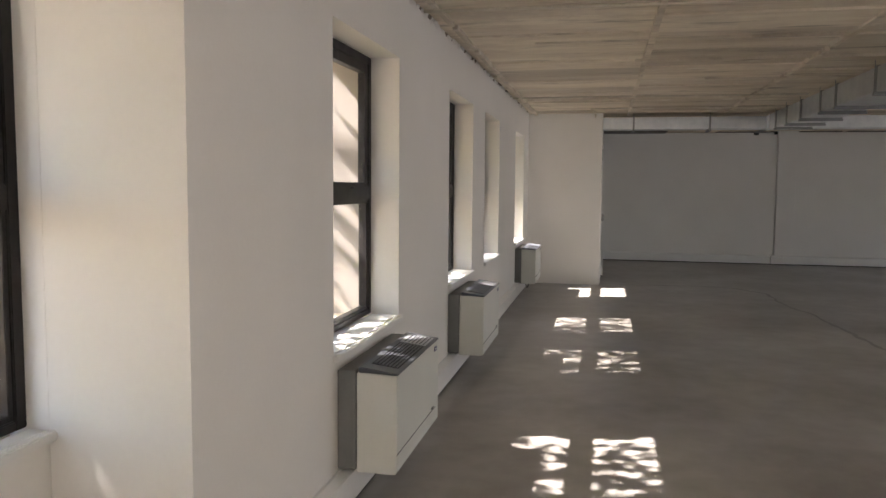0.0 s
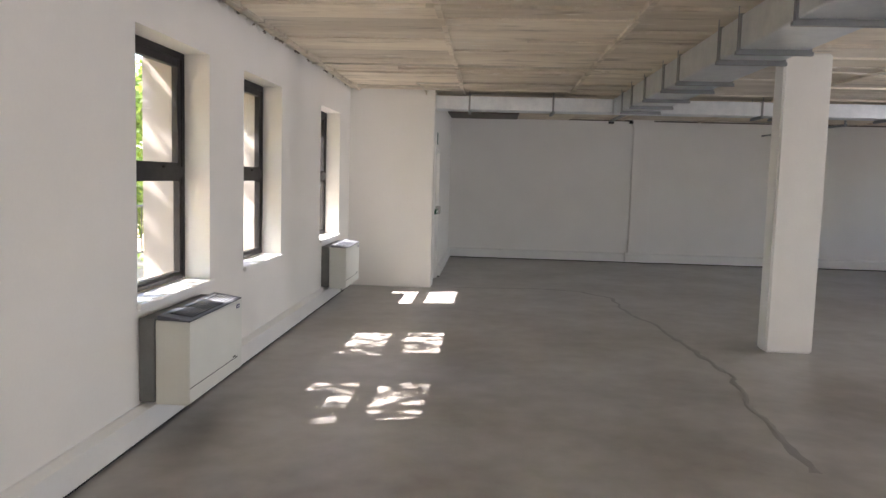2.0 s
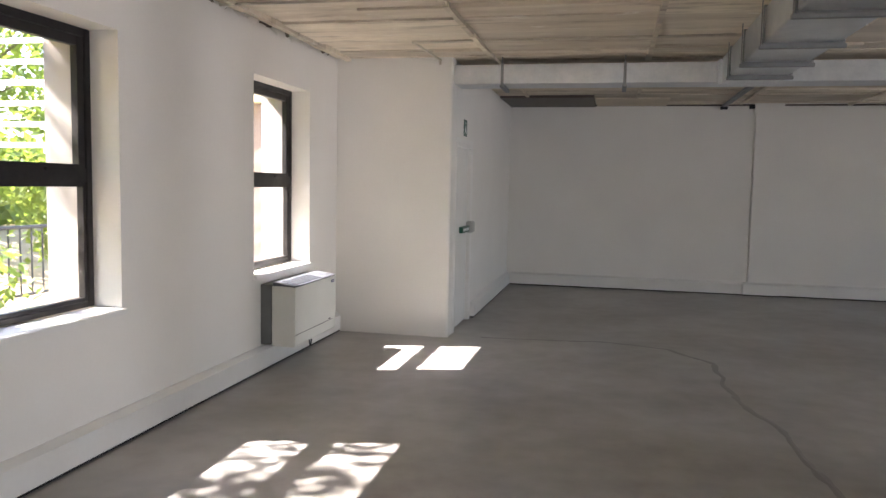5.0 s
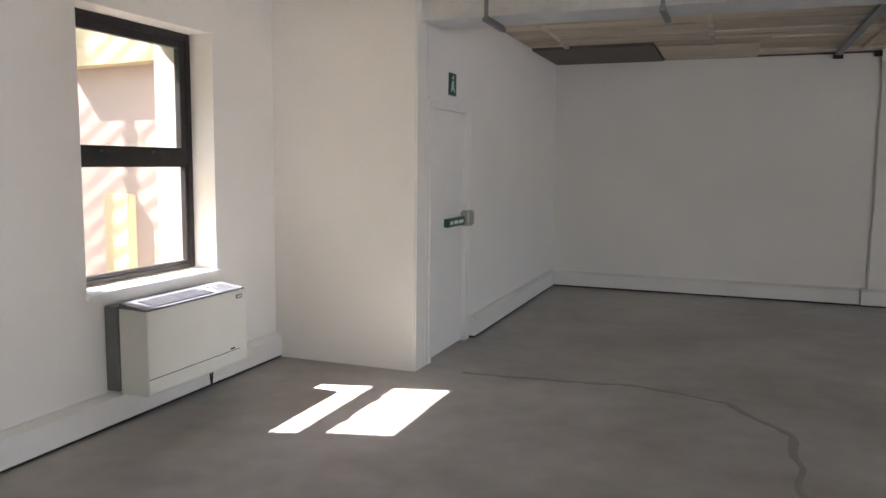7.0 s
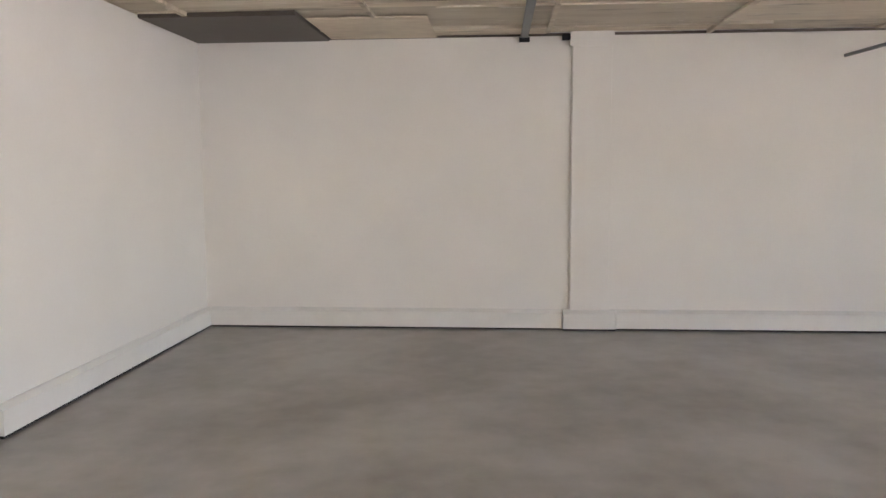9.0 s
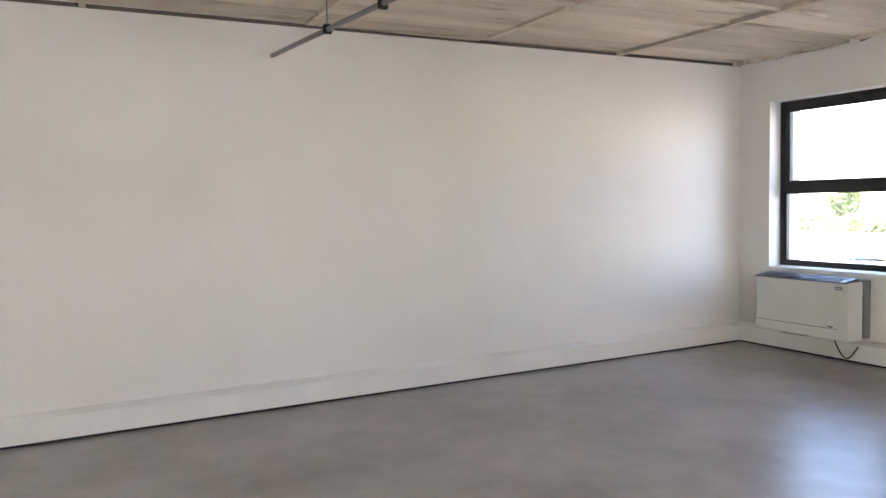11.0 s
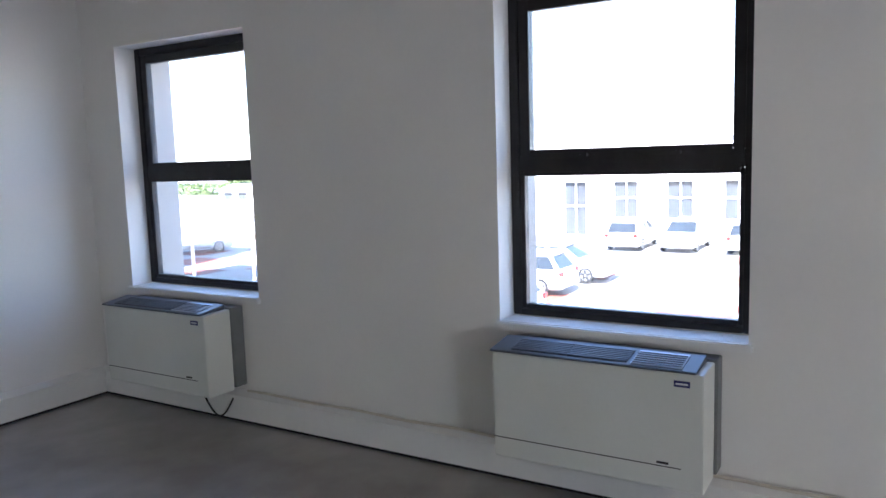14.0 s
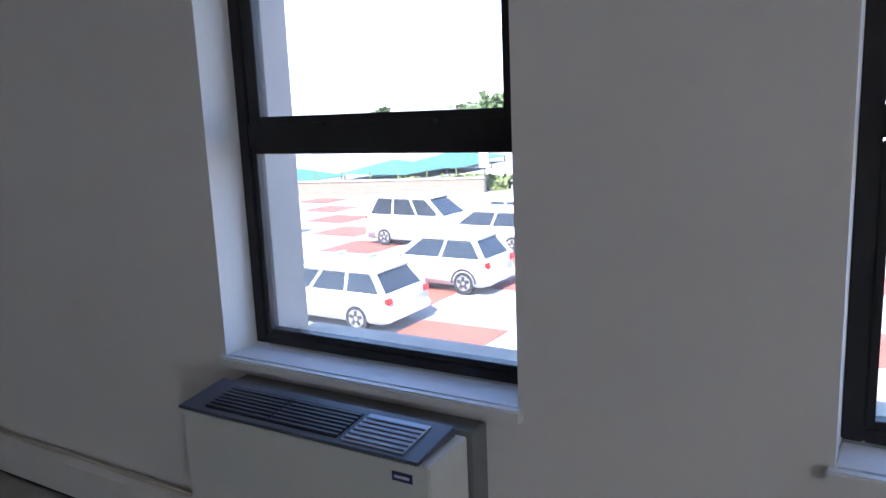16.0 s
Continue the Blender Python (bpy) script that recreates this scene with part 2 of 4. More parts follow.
structure("wall_stairwell_side", pierced("x", NOTCH_X - 0.2, NOTCH_X, NOTCH_Y + 0.2, BACK, 0, CEIL, [(12.90, 13.80, 0.0, 2.04)]), WHITE,
          "white painted wall with an escape door", "wall")
structure("wall_stairwell_end", bevelled(boxes((-0.05, NOTCH_X, NOTCH_Y, NOTCH_Y + 0.2, -0.05, CEIL + 0.05)), 0.012, 3), WHITE,
          "white plastered projecting wall with a softly rounded corner", "wall")
structure("wall_stairwell_inside", boxes((0.0, 0.02, NOTCH_Y + 0.2, BACK, 0, CEIL)), WHITE, "white inner wall behind the door", "wall")
structure("roof", boxes((-THICK, RIGHT + THICK, FRONT - THICK, BACK + THICK, 3.302, 3.6)), CONCD, "flat concrete roof slab", "roof")

# ceiling: cast boards with fins of grout between sheets
rng = random.Random(4)
bm = bmesh.new()
y = FRONT
while y < BACK:
    w = min(rng.choice((0.30, 0.45, 0.60, 0.90)), BACK - y)
    for i in range(9):
        x0, x1 = 0.12 + (i - 1) * 1.51, 0.12 + i * 1.51
        x0, x1 = max(0, x0), min(RIGHT, x1)
        if x1 > x0:
            z = CEIL + rng.uniform(0, 0.022)
            box(bm, x0 + 0.004, x1 - 0.004, y + rng.uniform(0.003, 0.009), y + w - 0.004, z, CEIL + 0.04)
    if rng.random() < 0.6:
        xa = rng.uniform(0, 7)
        box(bm, xa, min(RIGHT, xa + rng.uniform(2, 6)), y - 0.008, y + 0.010, CEIL - rng.uniform(0.004, 0.014), CEIL + 0.03)
    y += w
box(bm, 0, RIGHT, FRONT, BACK, CEIL + 0.03, 3.298)
for i in range(9):
    x = 0.12 + i * 1.51
    if x < RIGHT - 0.1:
        y = FRONT
        while y < BACK - 0.3:
            l = rng.uniform(0.5, 1.5)
            e = min(y + l, BACK - 0.01)
            box(bm, x - rng.uniform(0.014, 0.03), x + rng.uniform(0.014, 0.03), y, e, CEIL - rng.uniform(0.010, 0.026), CEIL + 0.03)
            y += l + rng.uniform(0, 0.12)
structure("ceiling", bm, SOFFIT, "raw board-marked concrete soffit with grout fins", "ceiling")

# ragged plaster edge where the west and east walls meet the soffit
for wx, sgn in ((0.0, 1), (RIGHT, -1)):
    for mat, tall, gap, tone in ((WHITE, 0.05, 0.12, "white"), (CONCD, 0.022, 0.55, "stained grey")):
        bm = bmesh.new()
        y = FRONT
        while y < (NOTCH_Y if sgn > 0 else BACK) - 0.3:
            l = rng.uniform(0.04, 0.22)
            d, h, h2 = rng.uniform(0.004, 0.014), rng.uniform(0.3, 1.0) * tall, rng.uniform(0.2, 1.0) * tall
            ring = [[bm.verts.new(p) for p in ((wx, yy, CEIL - hh), (wx + sgn * d, yy, CEIL - hh * 0.5), (wx + sgn * d * 1.3, yy, CEIL + 0.01), (wx, yy, CEIL + 0.01))]
                    for yy, hh in ((y, h * 0.3), (y + l * 0.4, h), (y + l * 0.75, h2), (y + l, h2 * 0.2))]
            for p, q in zip(ring, ring[1:]):
                for k in range(4):
                    bm.faces.new((p[k], p[(k + 1) % 4], q[(k + 1) % 4], q[k]))
            bm.faces.new(ring[0]), bm.faces.new(ring[-1])
            y += l + rng.uniform(0.0, gap)
        structure("trim_plaster_edge", bm, mat, f"ragged {tone} plaster edge under the concrete soffit", "plaster edge")

# dark strip painted in for the shaded joint between the end wall and the soffit
for xa, xb in ((NOTCH_X, 4.868), (5.292, RIGHT)):
    structure("trim_joint_shade", boxes((xa, xb, BACK - 0.010, BACK + 0.002, CEIL - 0.016, CEIL + 0.01)), BROWNDARK, "dark strip for the shaded joint under the concrete soffit", "trim")

# pilaster and column
bm = bevelled(boxes((4.89, 5.28, BACK - 0.036, BACK + 0.05, -0.05, CEIL + 0.05)), 0.012, 3)
structure("pilaster", bm, WHITE, "white plastered pilaster on the end wall", "pilaster")
bm = bevelled(boxes((4.87, 5.29, BACK - 0.046, BACK + 0.05, 2.74, CEIL + 0.02)), 0.006)
structure("trim_pilaster_head", bm, WHITE, "rough plaster collar at the pilaster head", "trim")
column = structure("column", bevelled(boxes((4.775, 5.22, 9.06, 9.30, 0, CEIL + 0.004)), 0.018, 3), WHITE, "square white painted concrete column with rounded arrises", "column")

# skirting: boxed board with a bevelled top, above a gap whose shade is a black strip
SK_H, SK_D = 0.20, 0.055


def skirting(axis, at, sgn, lo, hi):
    o = at
    pts = [(o, 0.018), (o + sgn * SK_D, 0.018), (o + sgn * SK_D, SK_H - 0.03), (o + sgn * (SK_D - 0.012), SK_H - 0.022), (o + sgn * 0.014, SK_H), (o, SK_H)]
    bm = prism(bmesh.new(), pts, axis, lo, hi) if axis == "y" else prism(bmesh.new(), pts, "x", lo, hi)
    sk = structure("baseboard", bm, TRIMW, "white boxed skirting above a thin black floor gap", "baseboard")
    a, b = sorted((o, o + sgn * (SK_D - 0.008)))
    part("shadow_gap", boxes((a, b, lo, hi, 0.0, 0.017) if axis == "y" else (lo, hi, a, b, 0.0, 0.017)), DARKGAP, sk, "black recessed strip for the gap's shade")
    return sk


skirting("y", 0.0, 1, FRONT, NICHE[0])
skirting("y", 0.0, 1, NICHE[1], NOTCH_Y)
skirting("y", -0.53, 1, *NICHE)
skirting("y", RIGHT, -1, FRONT, BACK)
skirting("y", NOTCH_X, 1, 13.90, BACK)
skirting("x", BACK, -1, NOTCH_X + SK_D, 4.82)
skirting("x", BACK, -1, 5.35, RIGHT - SK_D)
skirting("x", BACK - 0.036, -1, 4.83, 5.34)
for xa, xb in ((4.83, 4.885), (5.285, 5.34)):
    structure("baseboard", bevelled(boxes((xa, xb, BACK - 0.034, BACK, 0.018, SK_H)), 0.004), TRIMW, "white skirting return round the pilaster", "baseboard")
skirting("x", FRONT, 1, SK_D, RIGHT - SK_D)

# crack in the slab
pts = [(3.93, 5.9), (4.0, 7.2), (4.14, 8.0), (4.12, 8.6), (4.04, 9.2), (4.01, 10.2), (3.79, 11.1), (3.80, 12.2), (3.42, 12.74), (2.9, 12.92), (2.17, 12.82), (1.5, 12.76)]
line = []
for i in range(len(pts) - 1):
    for k in range(14):
        s = k / 14
        x, y = pts[i][0] * (1 - s) + pts[i + 1][0] * s, pts[i][1] * (1 - s) + pts[i + 1][1] * s
        n = noise.noise_vector((x * 3, y * 3, 0)) * 0.05 + noise.noise_vector((x * 14, y * 14, 2)) * 0.015
        line.append((x + n.x, y + n.y))
bm = bmesh.new()
last = None
for i, (x, y) in enumerate(line):
    j = min(i, len(line) - 2)
    d = Vector((line[j + 1][0] - line[j][0], line[j + 1][1] - line[j][1])).normalized()
    w = 0.016 + 0.036 * abs(noise.noise((x * 5, y * 5, 5)))
    pr = [bm.verts.new((x - d.y * w * s, y + d.x * w * s, 0.002 + (0.002 if s == 0 else 0))) for s in (-1, 0, 1)]
    if last:
        for k in (0, 1):
            bm.faces.new((last[k], last[k + 1], pr[k + 1], pr[k]))
    last = pr
structure("floor_crack", bm, CRACKM, "dark wandering filled crack in the concrete floor", "floor crack")


# ---- windows ----
def window(number, inner, sgn, y0, y1, depth=0.185, thick=THICK):
    """A black two-light window set in the reveal; sgn is +1 where outside lies towards +x."""
    w = thing(f"window_{number}", "black aluminium two-light window with clear panes in a deep white reveal", "window", kind="structure")
    xo = inner + sgn * depth

    def b(xa, xb, *r):
        xa, xb = sorted((xo + sgn * xa, xo + sgn * xb))
        return (xa, xb, *r)
    z0, z1, mid = SILL + 0.012, HEAD, 1.59
    part("window_frame", bevelled(boxes(b(0, 0.07, y0, y0 + 0.05, z0, z1), b(0, 0.07, y1 - 0.05, y1, z0, z1), b(0, 0.07, y0 + 0.05, y1 - 0.05, z1 - 0.05, z1),
                                        b(0, 0.07, y0 + 0.05, y1 - 0.05, z0, z0 + 0.035)), 0.004), FRAME, w)
    part("transom", bevelled(boxes(b(-0.004, 0.066, y0 + 0.05, y1 - 0.05, mid - 0.042, mid + 0.045)), 0.006), FRAME, w)
    for za, zb, f in ((mid + 0.045, z1 - 0.05, 0.055), (z0 + 0.035, mid - 0.042, 0.022)):
        a, c = y0 + 0.05, y1 - 0.05
        s = part("sash", bevelled(boxes(b(0.008, 0.055, a, a + f, za, zb), b(0.008, 0.055, c - f, c, za, zb), b(0.008, 0.055, a + f, c - f, zb - f, zb),
                                        b(0.008, 0.055, a + f, c - f, za, za + 0.022)), 0.003), FRAME, w)
        g = part("pane", boxes(b(0.03, 0.036, a + f, c - f, za + 0.022, zb - f)), GLASS if sgn < 0 else GLASS_VEILED, s, "clear glass")
        g.visible_shadow = False
    yc = (y0 + y1) / 2
    for dy in (-0.22, 0.22):
        part("handle", bevelled(boxes(b(-0.03, -0.005, yc + dy - 0.05, yc + dy + 0.05, mid + 0.028, mid + 0.043)), 0.004), FRAME, w, "black stay handle")
    xa, xb = sorted((xo, inner))
    part("window_sill", bevelled(boxes((xa, xb, y0 - 0.0, y1 + 0.0, SILL - 0.028, SILL + 0.008), ), 0.006), TRIMW, w, "white painted sill board")
    xa, xb = sorted((inner - sgn * 0.001, inner - sgn * 0.032))
    part("sill_nosing", bevelled(boxes((xa, xb, y0 - 0.02, y1 + 0.02, SILL - 0.028, SILL + 0.008)), 0.006), TRIMW, w, "white rounded sill nosing")
    ya, yb = sorted((xo + sgn * 0.071, inner + sgn * (thick + 0.05)))
    part("outer_sill", boxes((ya, yb, y0, y1, SILL - 0.028, SILL - 0.002)), CONC, w, "pale outer sill")
    part("outer_lining", boxes((ya, yb - 0.052 if sgn > 0 else yb, y0 + 0.001, y0 + 0.005, SILL, HEAD - 0.006), (ya, yb - 0.052 if sgn > 0 else yb, y1 - 0.005, y1 - 0.001, SILL, HEAD - 0.006),
                               (ya, yb, y0 + 0.001, y1 - 0.001, HEAD - 0.005, HEAD - 0.001)), RENDER, w, "greyish rendered outer reveal")
    return w


for n, (a, b) in enumerate(LEFT_WINDOWS):
    if n == 2:
        window(n + 1, -0.53, -1, a, b, 0.085, 0.33)
    else:
        window(n + 1, 0.0, -1, a, b)
for n, (a, b) in enumerate(RIGHT_WINDOWS):
    window(n + 1 + len(LEFT_WINDOWS), RIGHT, 1, a, b, 0.155)


# ---- fan coil units under the windows ----
def heater(label, m, cable, top_z, low=0.20):
    h = thing("fan_coil_unit", label, "heater", "fan coil units under the windows")
    W, D, T = 0.975, 0.305, top_z
    part("back_casing", bevelled(boxes((0.0, W, -0.095, 0, low + 0.015, T + 0.010)), 0.004), CASEB, h, "dark grey back casing")
    body = bmesh.new()
    prism(body, [(-0.097, low), (-D + 0.012, low), (-D, low + 0.012), (-D, T - 0.006), (-0.20, T), (-0.097, T)], "x", 0.012, W - 0.012)
    part("body", bevelled(body, 0.004), CASE, h, "off-white enamelled steel body")
    part("panel_seam", boxes((0.012, W - 0.10, -D - 0.0015, -D, low + 0.10, low + 0.104)), SLOT, h)
    part("panel_latch", bevelled(boxes((W - 0.20, W - 0.15, -D - 0.004, -D, low + 0.112, low + 0.122)), 0.001), SLOT, h)
    top = bmesh.new()
    prism(top, [(-D - 0.008, T - 0.004), (-D - 0.008, T + 0.006), (-0.125, T + 0.032), (-0.112, T + 0.032), (-0.112, T + 0.002), (-0.20, T + 0.002)], "x", 0.0, W - 0.04)
    grille = part("grille", bevelled(top, 0.003), GRILLE, h, "slate grey sloping louvred top")
    s = math.atan2(0.026, 0.188)
    tilt = Matrix.Translation((0, -D - 0.008, T + 0.0065)) @ Matrix.Rotation(s, 4, "X")
    for a, b in ((0.10, 0.365), (0.372, 0.64)):
        # no hole is cut: a black slab paints the shade between the louvres
        bm = bmesh.new()
        box(bm, a, b, 0.025, 0.165, -0.001, 0.0012, tilt)
        part("grille_opening", bm, SLOT, grille, "dark louvre opening")
        for k in range(7):
            bm = bmesh.new()
            box(bm, a, b, 0.032 + k * 0.019, 0.040 + k * 0.019, 0.0015, 0.006, tilt)
            part("louvre", bm, GRILLE, grille)
    bm = bmesh.new()
    box(bm, 0.66, W - 0.10, 0.02, 0.17, 0.0, 0.004, tilt)
    part("control_flap", bevelled(bm, 0.001, 1), FLAP, grille, "ribbed silver control flap")
    for k in range(6):
        bm = bmesh.new()
        box(bm, 0.665, W - 0.105, 0.03 + k * 0.022, 0.036 + k * 0.022, 0.0045, 0.0075, tilt)
        part("flap_rib", bm, GRILLE, grille)
    bd = part("badge", boxes((W - 0.13, W - 0.065, -D - 0.003, -D, T - 0.062, T - 0.036)), BADGE, h, "navy rating badge")
    part("badge_mark", boxes((W - 0.122, W - 0.073, -D - 0.004, -D - 0.003, T - 0.053, T - 0.045)), PALE, bd)
    bm = bmesh.new()
    prism(bm, [(0.10, low), (0.62, low), (0.50, low - 0.025), (0.22, low - 0.028)], "y", -0.20, -0.06)
    part("drip_tray", bm, CASEB, h, "dark drip tray")
    if cable:
        bm = bmesh.new()
        pts = [Vector((0.74 + 0.16 * k / 12, -0.16 + 0.10 * k / 12, 0.20 - 0.135 * math.sin(math.pi * k / 12) - 0.05 * k / 12)) for k in range(13)]
        tube(bm, pts, 0.006)
        part("power_cable", bm, CABLE, h, "black looped power cable")
    h.matrix_basis = m
    return h


for y0, lab in ((3.21, "off-white fan coil unit below a sunlit window sill"), (5.95, "off-white fan coil unit with dappled sun on its top"),
                (10.86, "off-white fan coil unit hung near the stairwell wall")):
    heater(lab, pose(0.0, y0, 0, 0, 0, 90), y0 > 10, 0.71)
for y0, lab in ((16.76, "off-white fan coil unit with a looped black cable in the corner"), (13.87, "off-white fan coil unit with slate grille and navy badge")):
    heater(lab, pose(RIGHT, y0, 0, 0, 0, -90), y0 > 16, 0.738, 0.225)

# thin cable clipped along the skirting top on the east wall
bm = tube(bmesh.new(), [(RIGHT - SK_D * 0.6, 15.75 - k * 0.14, SK_H + 0.006 + 0.004 * math.sin(k * 1.3)) for k in range(44)], 0.008)
tagged(part("cable", bm, CONDUIT), "thin cream cable clipped along the white skirting", "cable")

# ---- escape door ----
door = thing("door_1", "closed white escape door with a steel panic latch", "door", kind="structure")
part("door_leaf", bevelled(boxes((NOTCH_X - 0.075, NOTCH_X - 0.030, 12.945, 13.755, 0.008, 1.995)), 0.003), DOORW, door)
part("door_frame", bevelled(boxes((NOTCH_X - 0.12, NOTCH_X + 0.012, 12.90, 12.942, 0, 2.04), (NOTCH_X - 0.12, NOTCH_X + 0.012, 13.758, 13.80, 0, 2.04),
                                  (NOTCH_X - 0.12, NOTCH_X + 0.012, 12.942, 13.758, 1.998, 2.04)), 0.003), TRIMW, door, "white painted frame")
part("architrave", bevelled(boxes((NOTCH_X + 0.001, NOTCH_X + 0.014, 13.803, 13.85, 0.0, 2.085), (NOTCH_X + 0.001, NOTCH_X + 0.014, 12.86, 13.80, 2.043, 2.085)), 0.004), TRIMW, door)
bar = part("push_plate", bevelled(boxes((NOTCH_X - 0.029, NOTCH_X + 0.015, 13.30, 13.70, 1.045, 1.115)), 0.003), GREEN, door, "dark green push plate")
for a, b in ((13.34, 13.40), (13.43, 13.53), (13.55, 13.66)):
    part("plate_lettering", boxes((NOTCH_X + 0.0152, NOTCH_X + 0.017, a, b, 1.066, 1.094)), SIGNW, bar)
part("latch_box", bevelled(boxes((NOTCH_X - 0.029, NOTCH_X + 0.05, 13.702, 13.86, 1.03, 1.165)), 0.012, 3), STEEL, door, "satin steel latch box")

sign = thing("exit_sign", "small dark green exit sign with pale marks above the door", "sign")
plate = part("plate", bevelled(boxes((NOTCH_X + 0.001, NOTCH_X + 0.007, 13.295, 13.465, 2.12, 2.30)), 0.001, 1), GREEN, sign)
for p in ([(13.36, 2.262), (13.385, 2.28), (13.40, 2.262), (13.38, 2.247)], [(13.35, 2.20), (13.375, 2.243), (13.405, 2.236), (13.39, 2.19)],
          [(13.335, 2.15), (13.355, 2.15), (13.385, 2.19), (13.36, 2.197)], [(13.39, 2.19), (13.43, 2.165), (13.425, 2.148), (13.375, 2.18)]):
    part("mark", prism(bmesh.new(), p, "x", NOTCH_X + 0.0072, NOTCH_X + 0.009), SIGNW, sign)


# ---- ducts, pipes and conduits ----
def duct(name, label, axis, lo, hi, a0, a1, z0, z1, flanges):
    d = thing(name, label, "air duct", "ventilation ducts")
    def bx(u0, u1, g=0.0, h=0.0):
        return (a0 - g, a1 + g, u0, u1, z0 - g, z1 + h) if axis == "y" else (u0, u1, a0 - g, a1 + g, z0 - g, z1 + h)
    cuts = [lo, *flanges, hi]
    for u0, u1 in zip(cuts, cuts[1:]):
        part("duct_section", bevelled(boxes(bx(u0 + 0.003, u1 - 0.003)), 0.006), GALV, d, "galvanised sheet section")
    for u in flanges:
        part("flange", bevelled(boxes(bx(u - 0.014, u + 0.014, 0.012, 0.010)), 0.002, 1), GALVD, d, "dull steel flange")
        for s in (a0 - 0.020, a1 + 0.020):
            c = (s, u) if axis == "y" else (u, s)
            part("hanger_rod", rod(bmesh.new(), (*c, z0 - 0.04), (*c, CEIL + 0.02), 0.004, 6), GALVD, d)
        e = 0.03
        part("hanger_rail", bevelled(boxes((a0 - e, a1 + e, u - 0.02, u + 0.02, z0 - 0.040, z0 - 0.013) if axis == "y" else (u - 0.02, u + 0.02, a0 - e, a1 + e, z0 - 0.040, z0 - 0.013)), 0.002, 1),
             GALVD, d, "steel channel under the duct")
    return d


duct("long_duct", "long galvanised rectangular air duct hung under the concrete soffit", "y", FRONT, 12.688, 3.80, 4.28, 2.575, 2.815,
     [-4.6, -3.2, -1.8, -0.4, 1.0, 2.3, 3.6, 4.9, 6.25, 7.27, 7.75, 9.03, 9.66, 10.6, 11.4, 12.1])
duct("cross_duct", "galvanised cross duct along the stairwell bay under the soffit", "x", NOTCH_X, 9.2, 12.72, 13.12, 2.605, 2.795, [1.72, 2.92, 5.85, 6.1, 7.6])
bm = bevelled(boxes((3.77, 4.31, 12.60, 12.716, 2.57, 2.80)), 0.004)
tagged(part("duct_collar", bm, GALV), "galvanised collar joining the two ducts", "air duct")

ch = thing("steel_channel", "dull steel channel fixed under the soffit", "channel")
part("web", bevelled(boxes((4.405, 4.475, 13.2, BACK - 0.01, 2.825, CEIL)), 0.003, 1), GALVD, ch)
part("end_bracket", bevelled(boxes((4.39, 4.49, BACK - 0.05, BACK - 0.001, 2.79, 2.83)), 0.003, 1), SLOT, ch, "black end bracket")
tagged(part("bracket", bevelled(boxes((4.80, 4.875, BACK - 0.05, BACK - 0.001, 2.80, CEIL - 0.002)), 0.004, 1), SLOT), "small black bracket beside the pilaster head", "bracket")
tagged(part("timber_plank", bevelled(boxes((NOTCH_X + 0.002, 2.55, 15.95, BACK - 0.002, 2.832, CEIL + 0.01)), 0.006), BROWNDARK), "dark brown stained board fixed under the concrete soffit", "plank")
tagged(part("plaster_sheet", bevelled(boxes((2.57, 3.6, 16.2, BACK - 0.01, 2.846, CEIL)), 0.004), CONC), "pale rough sheet patched onto the soffit", "ceiling patch")

pp = thing("sprinkler_pipe", "thin grey sprinkler pipe hung below the soffit", "pipe")
bm = rod(bmesh.new(), (7.42, BACK - 0.002, 2.62), (7.75, 14.4, 2.64), 0.017, 10)
part("pipe_run", bm, GALVD, pp, smooth=True)
part("riser", rod(bmesh.new(), (7.75, 14.4, 2.63), (7.75, 14.4, CEIL + 0.02), 0.017, 10), GALVD, pp)
part("elbow", bevelled(boxes((7.725, 7.775, 14.375, 14.425, 2.61, 2.67)), 0.012), GALVD, pp)
for yy in (15.0, 15.6, 16.3):
    x = 7.42 + (BACK - yy) / (BACK - 14.4) * 0.33
    part("clip", bevelled(boxes((x - 0.028, x + 0.028, yy - 0.016, yy + 0.016, 2.60, 2.66)), 0.006), SLOT, pp, "dark pipe clip")
    part("hanger_rod", rod(bmesh.new(), (x, yy, 2.65), (x, yy, CEIL + 0.02), 0.005, 6), GALVD, pp)


def conduit(label, pts, r=0.011):
    c = thing("conduit", label, "conduit", "surface conduits")
    for a, b in zip(pts, pts[1:]):
        part("tube", rod(bmesh.new(), a, b, r, 8), CONDUIT, c, smooth=True)
    for p in pts[1:-1]:
        bm = bmesh.new()
        bmesh.ops.create_icosphere(bm, subdivisions=1, radius=r * 1.5, matrix=Matrix.Translation(p))
        part("joint", bm, CONDUIT, c)
    return c


conduit("cream conduit run across the concrete soffit", [(0.02, 4.92, 2.845), (3.78, 5.0, 2.845)])
conduit("cream conduit run across the concrete soffit", [(0.02, 10.17, 2.845), (3.78, 10.20, 2.845)])
conduit("cream conduit bent down onto the stairwell wall", [(3.78, 11.70, 2.845), (1.05, 11.75, 2.845), (1.10, NOTCH_Y - 0.012, 2.835), (1.10, NOTCH_Y - 0.012, 2.79)])
conduit("pale cable sagging from the column head", [(5.23, 9.12, 2.70), (5.6, 9.2, 2.70), (6.1, 9.3, 2.75), (6.8, 9.45, 2.84)], 0.008)


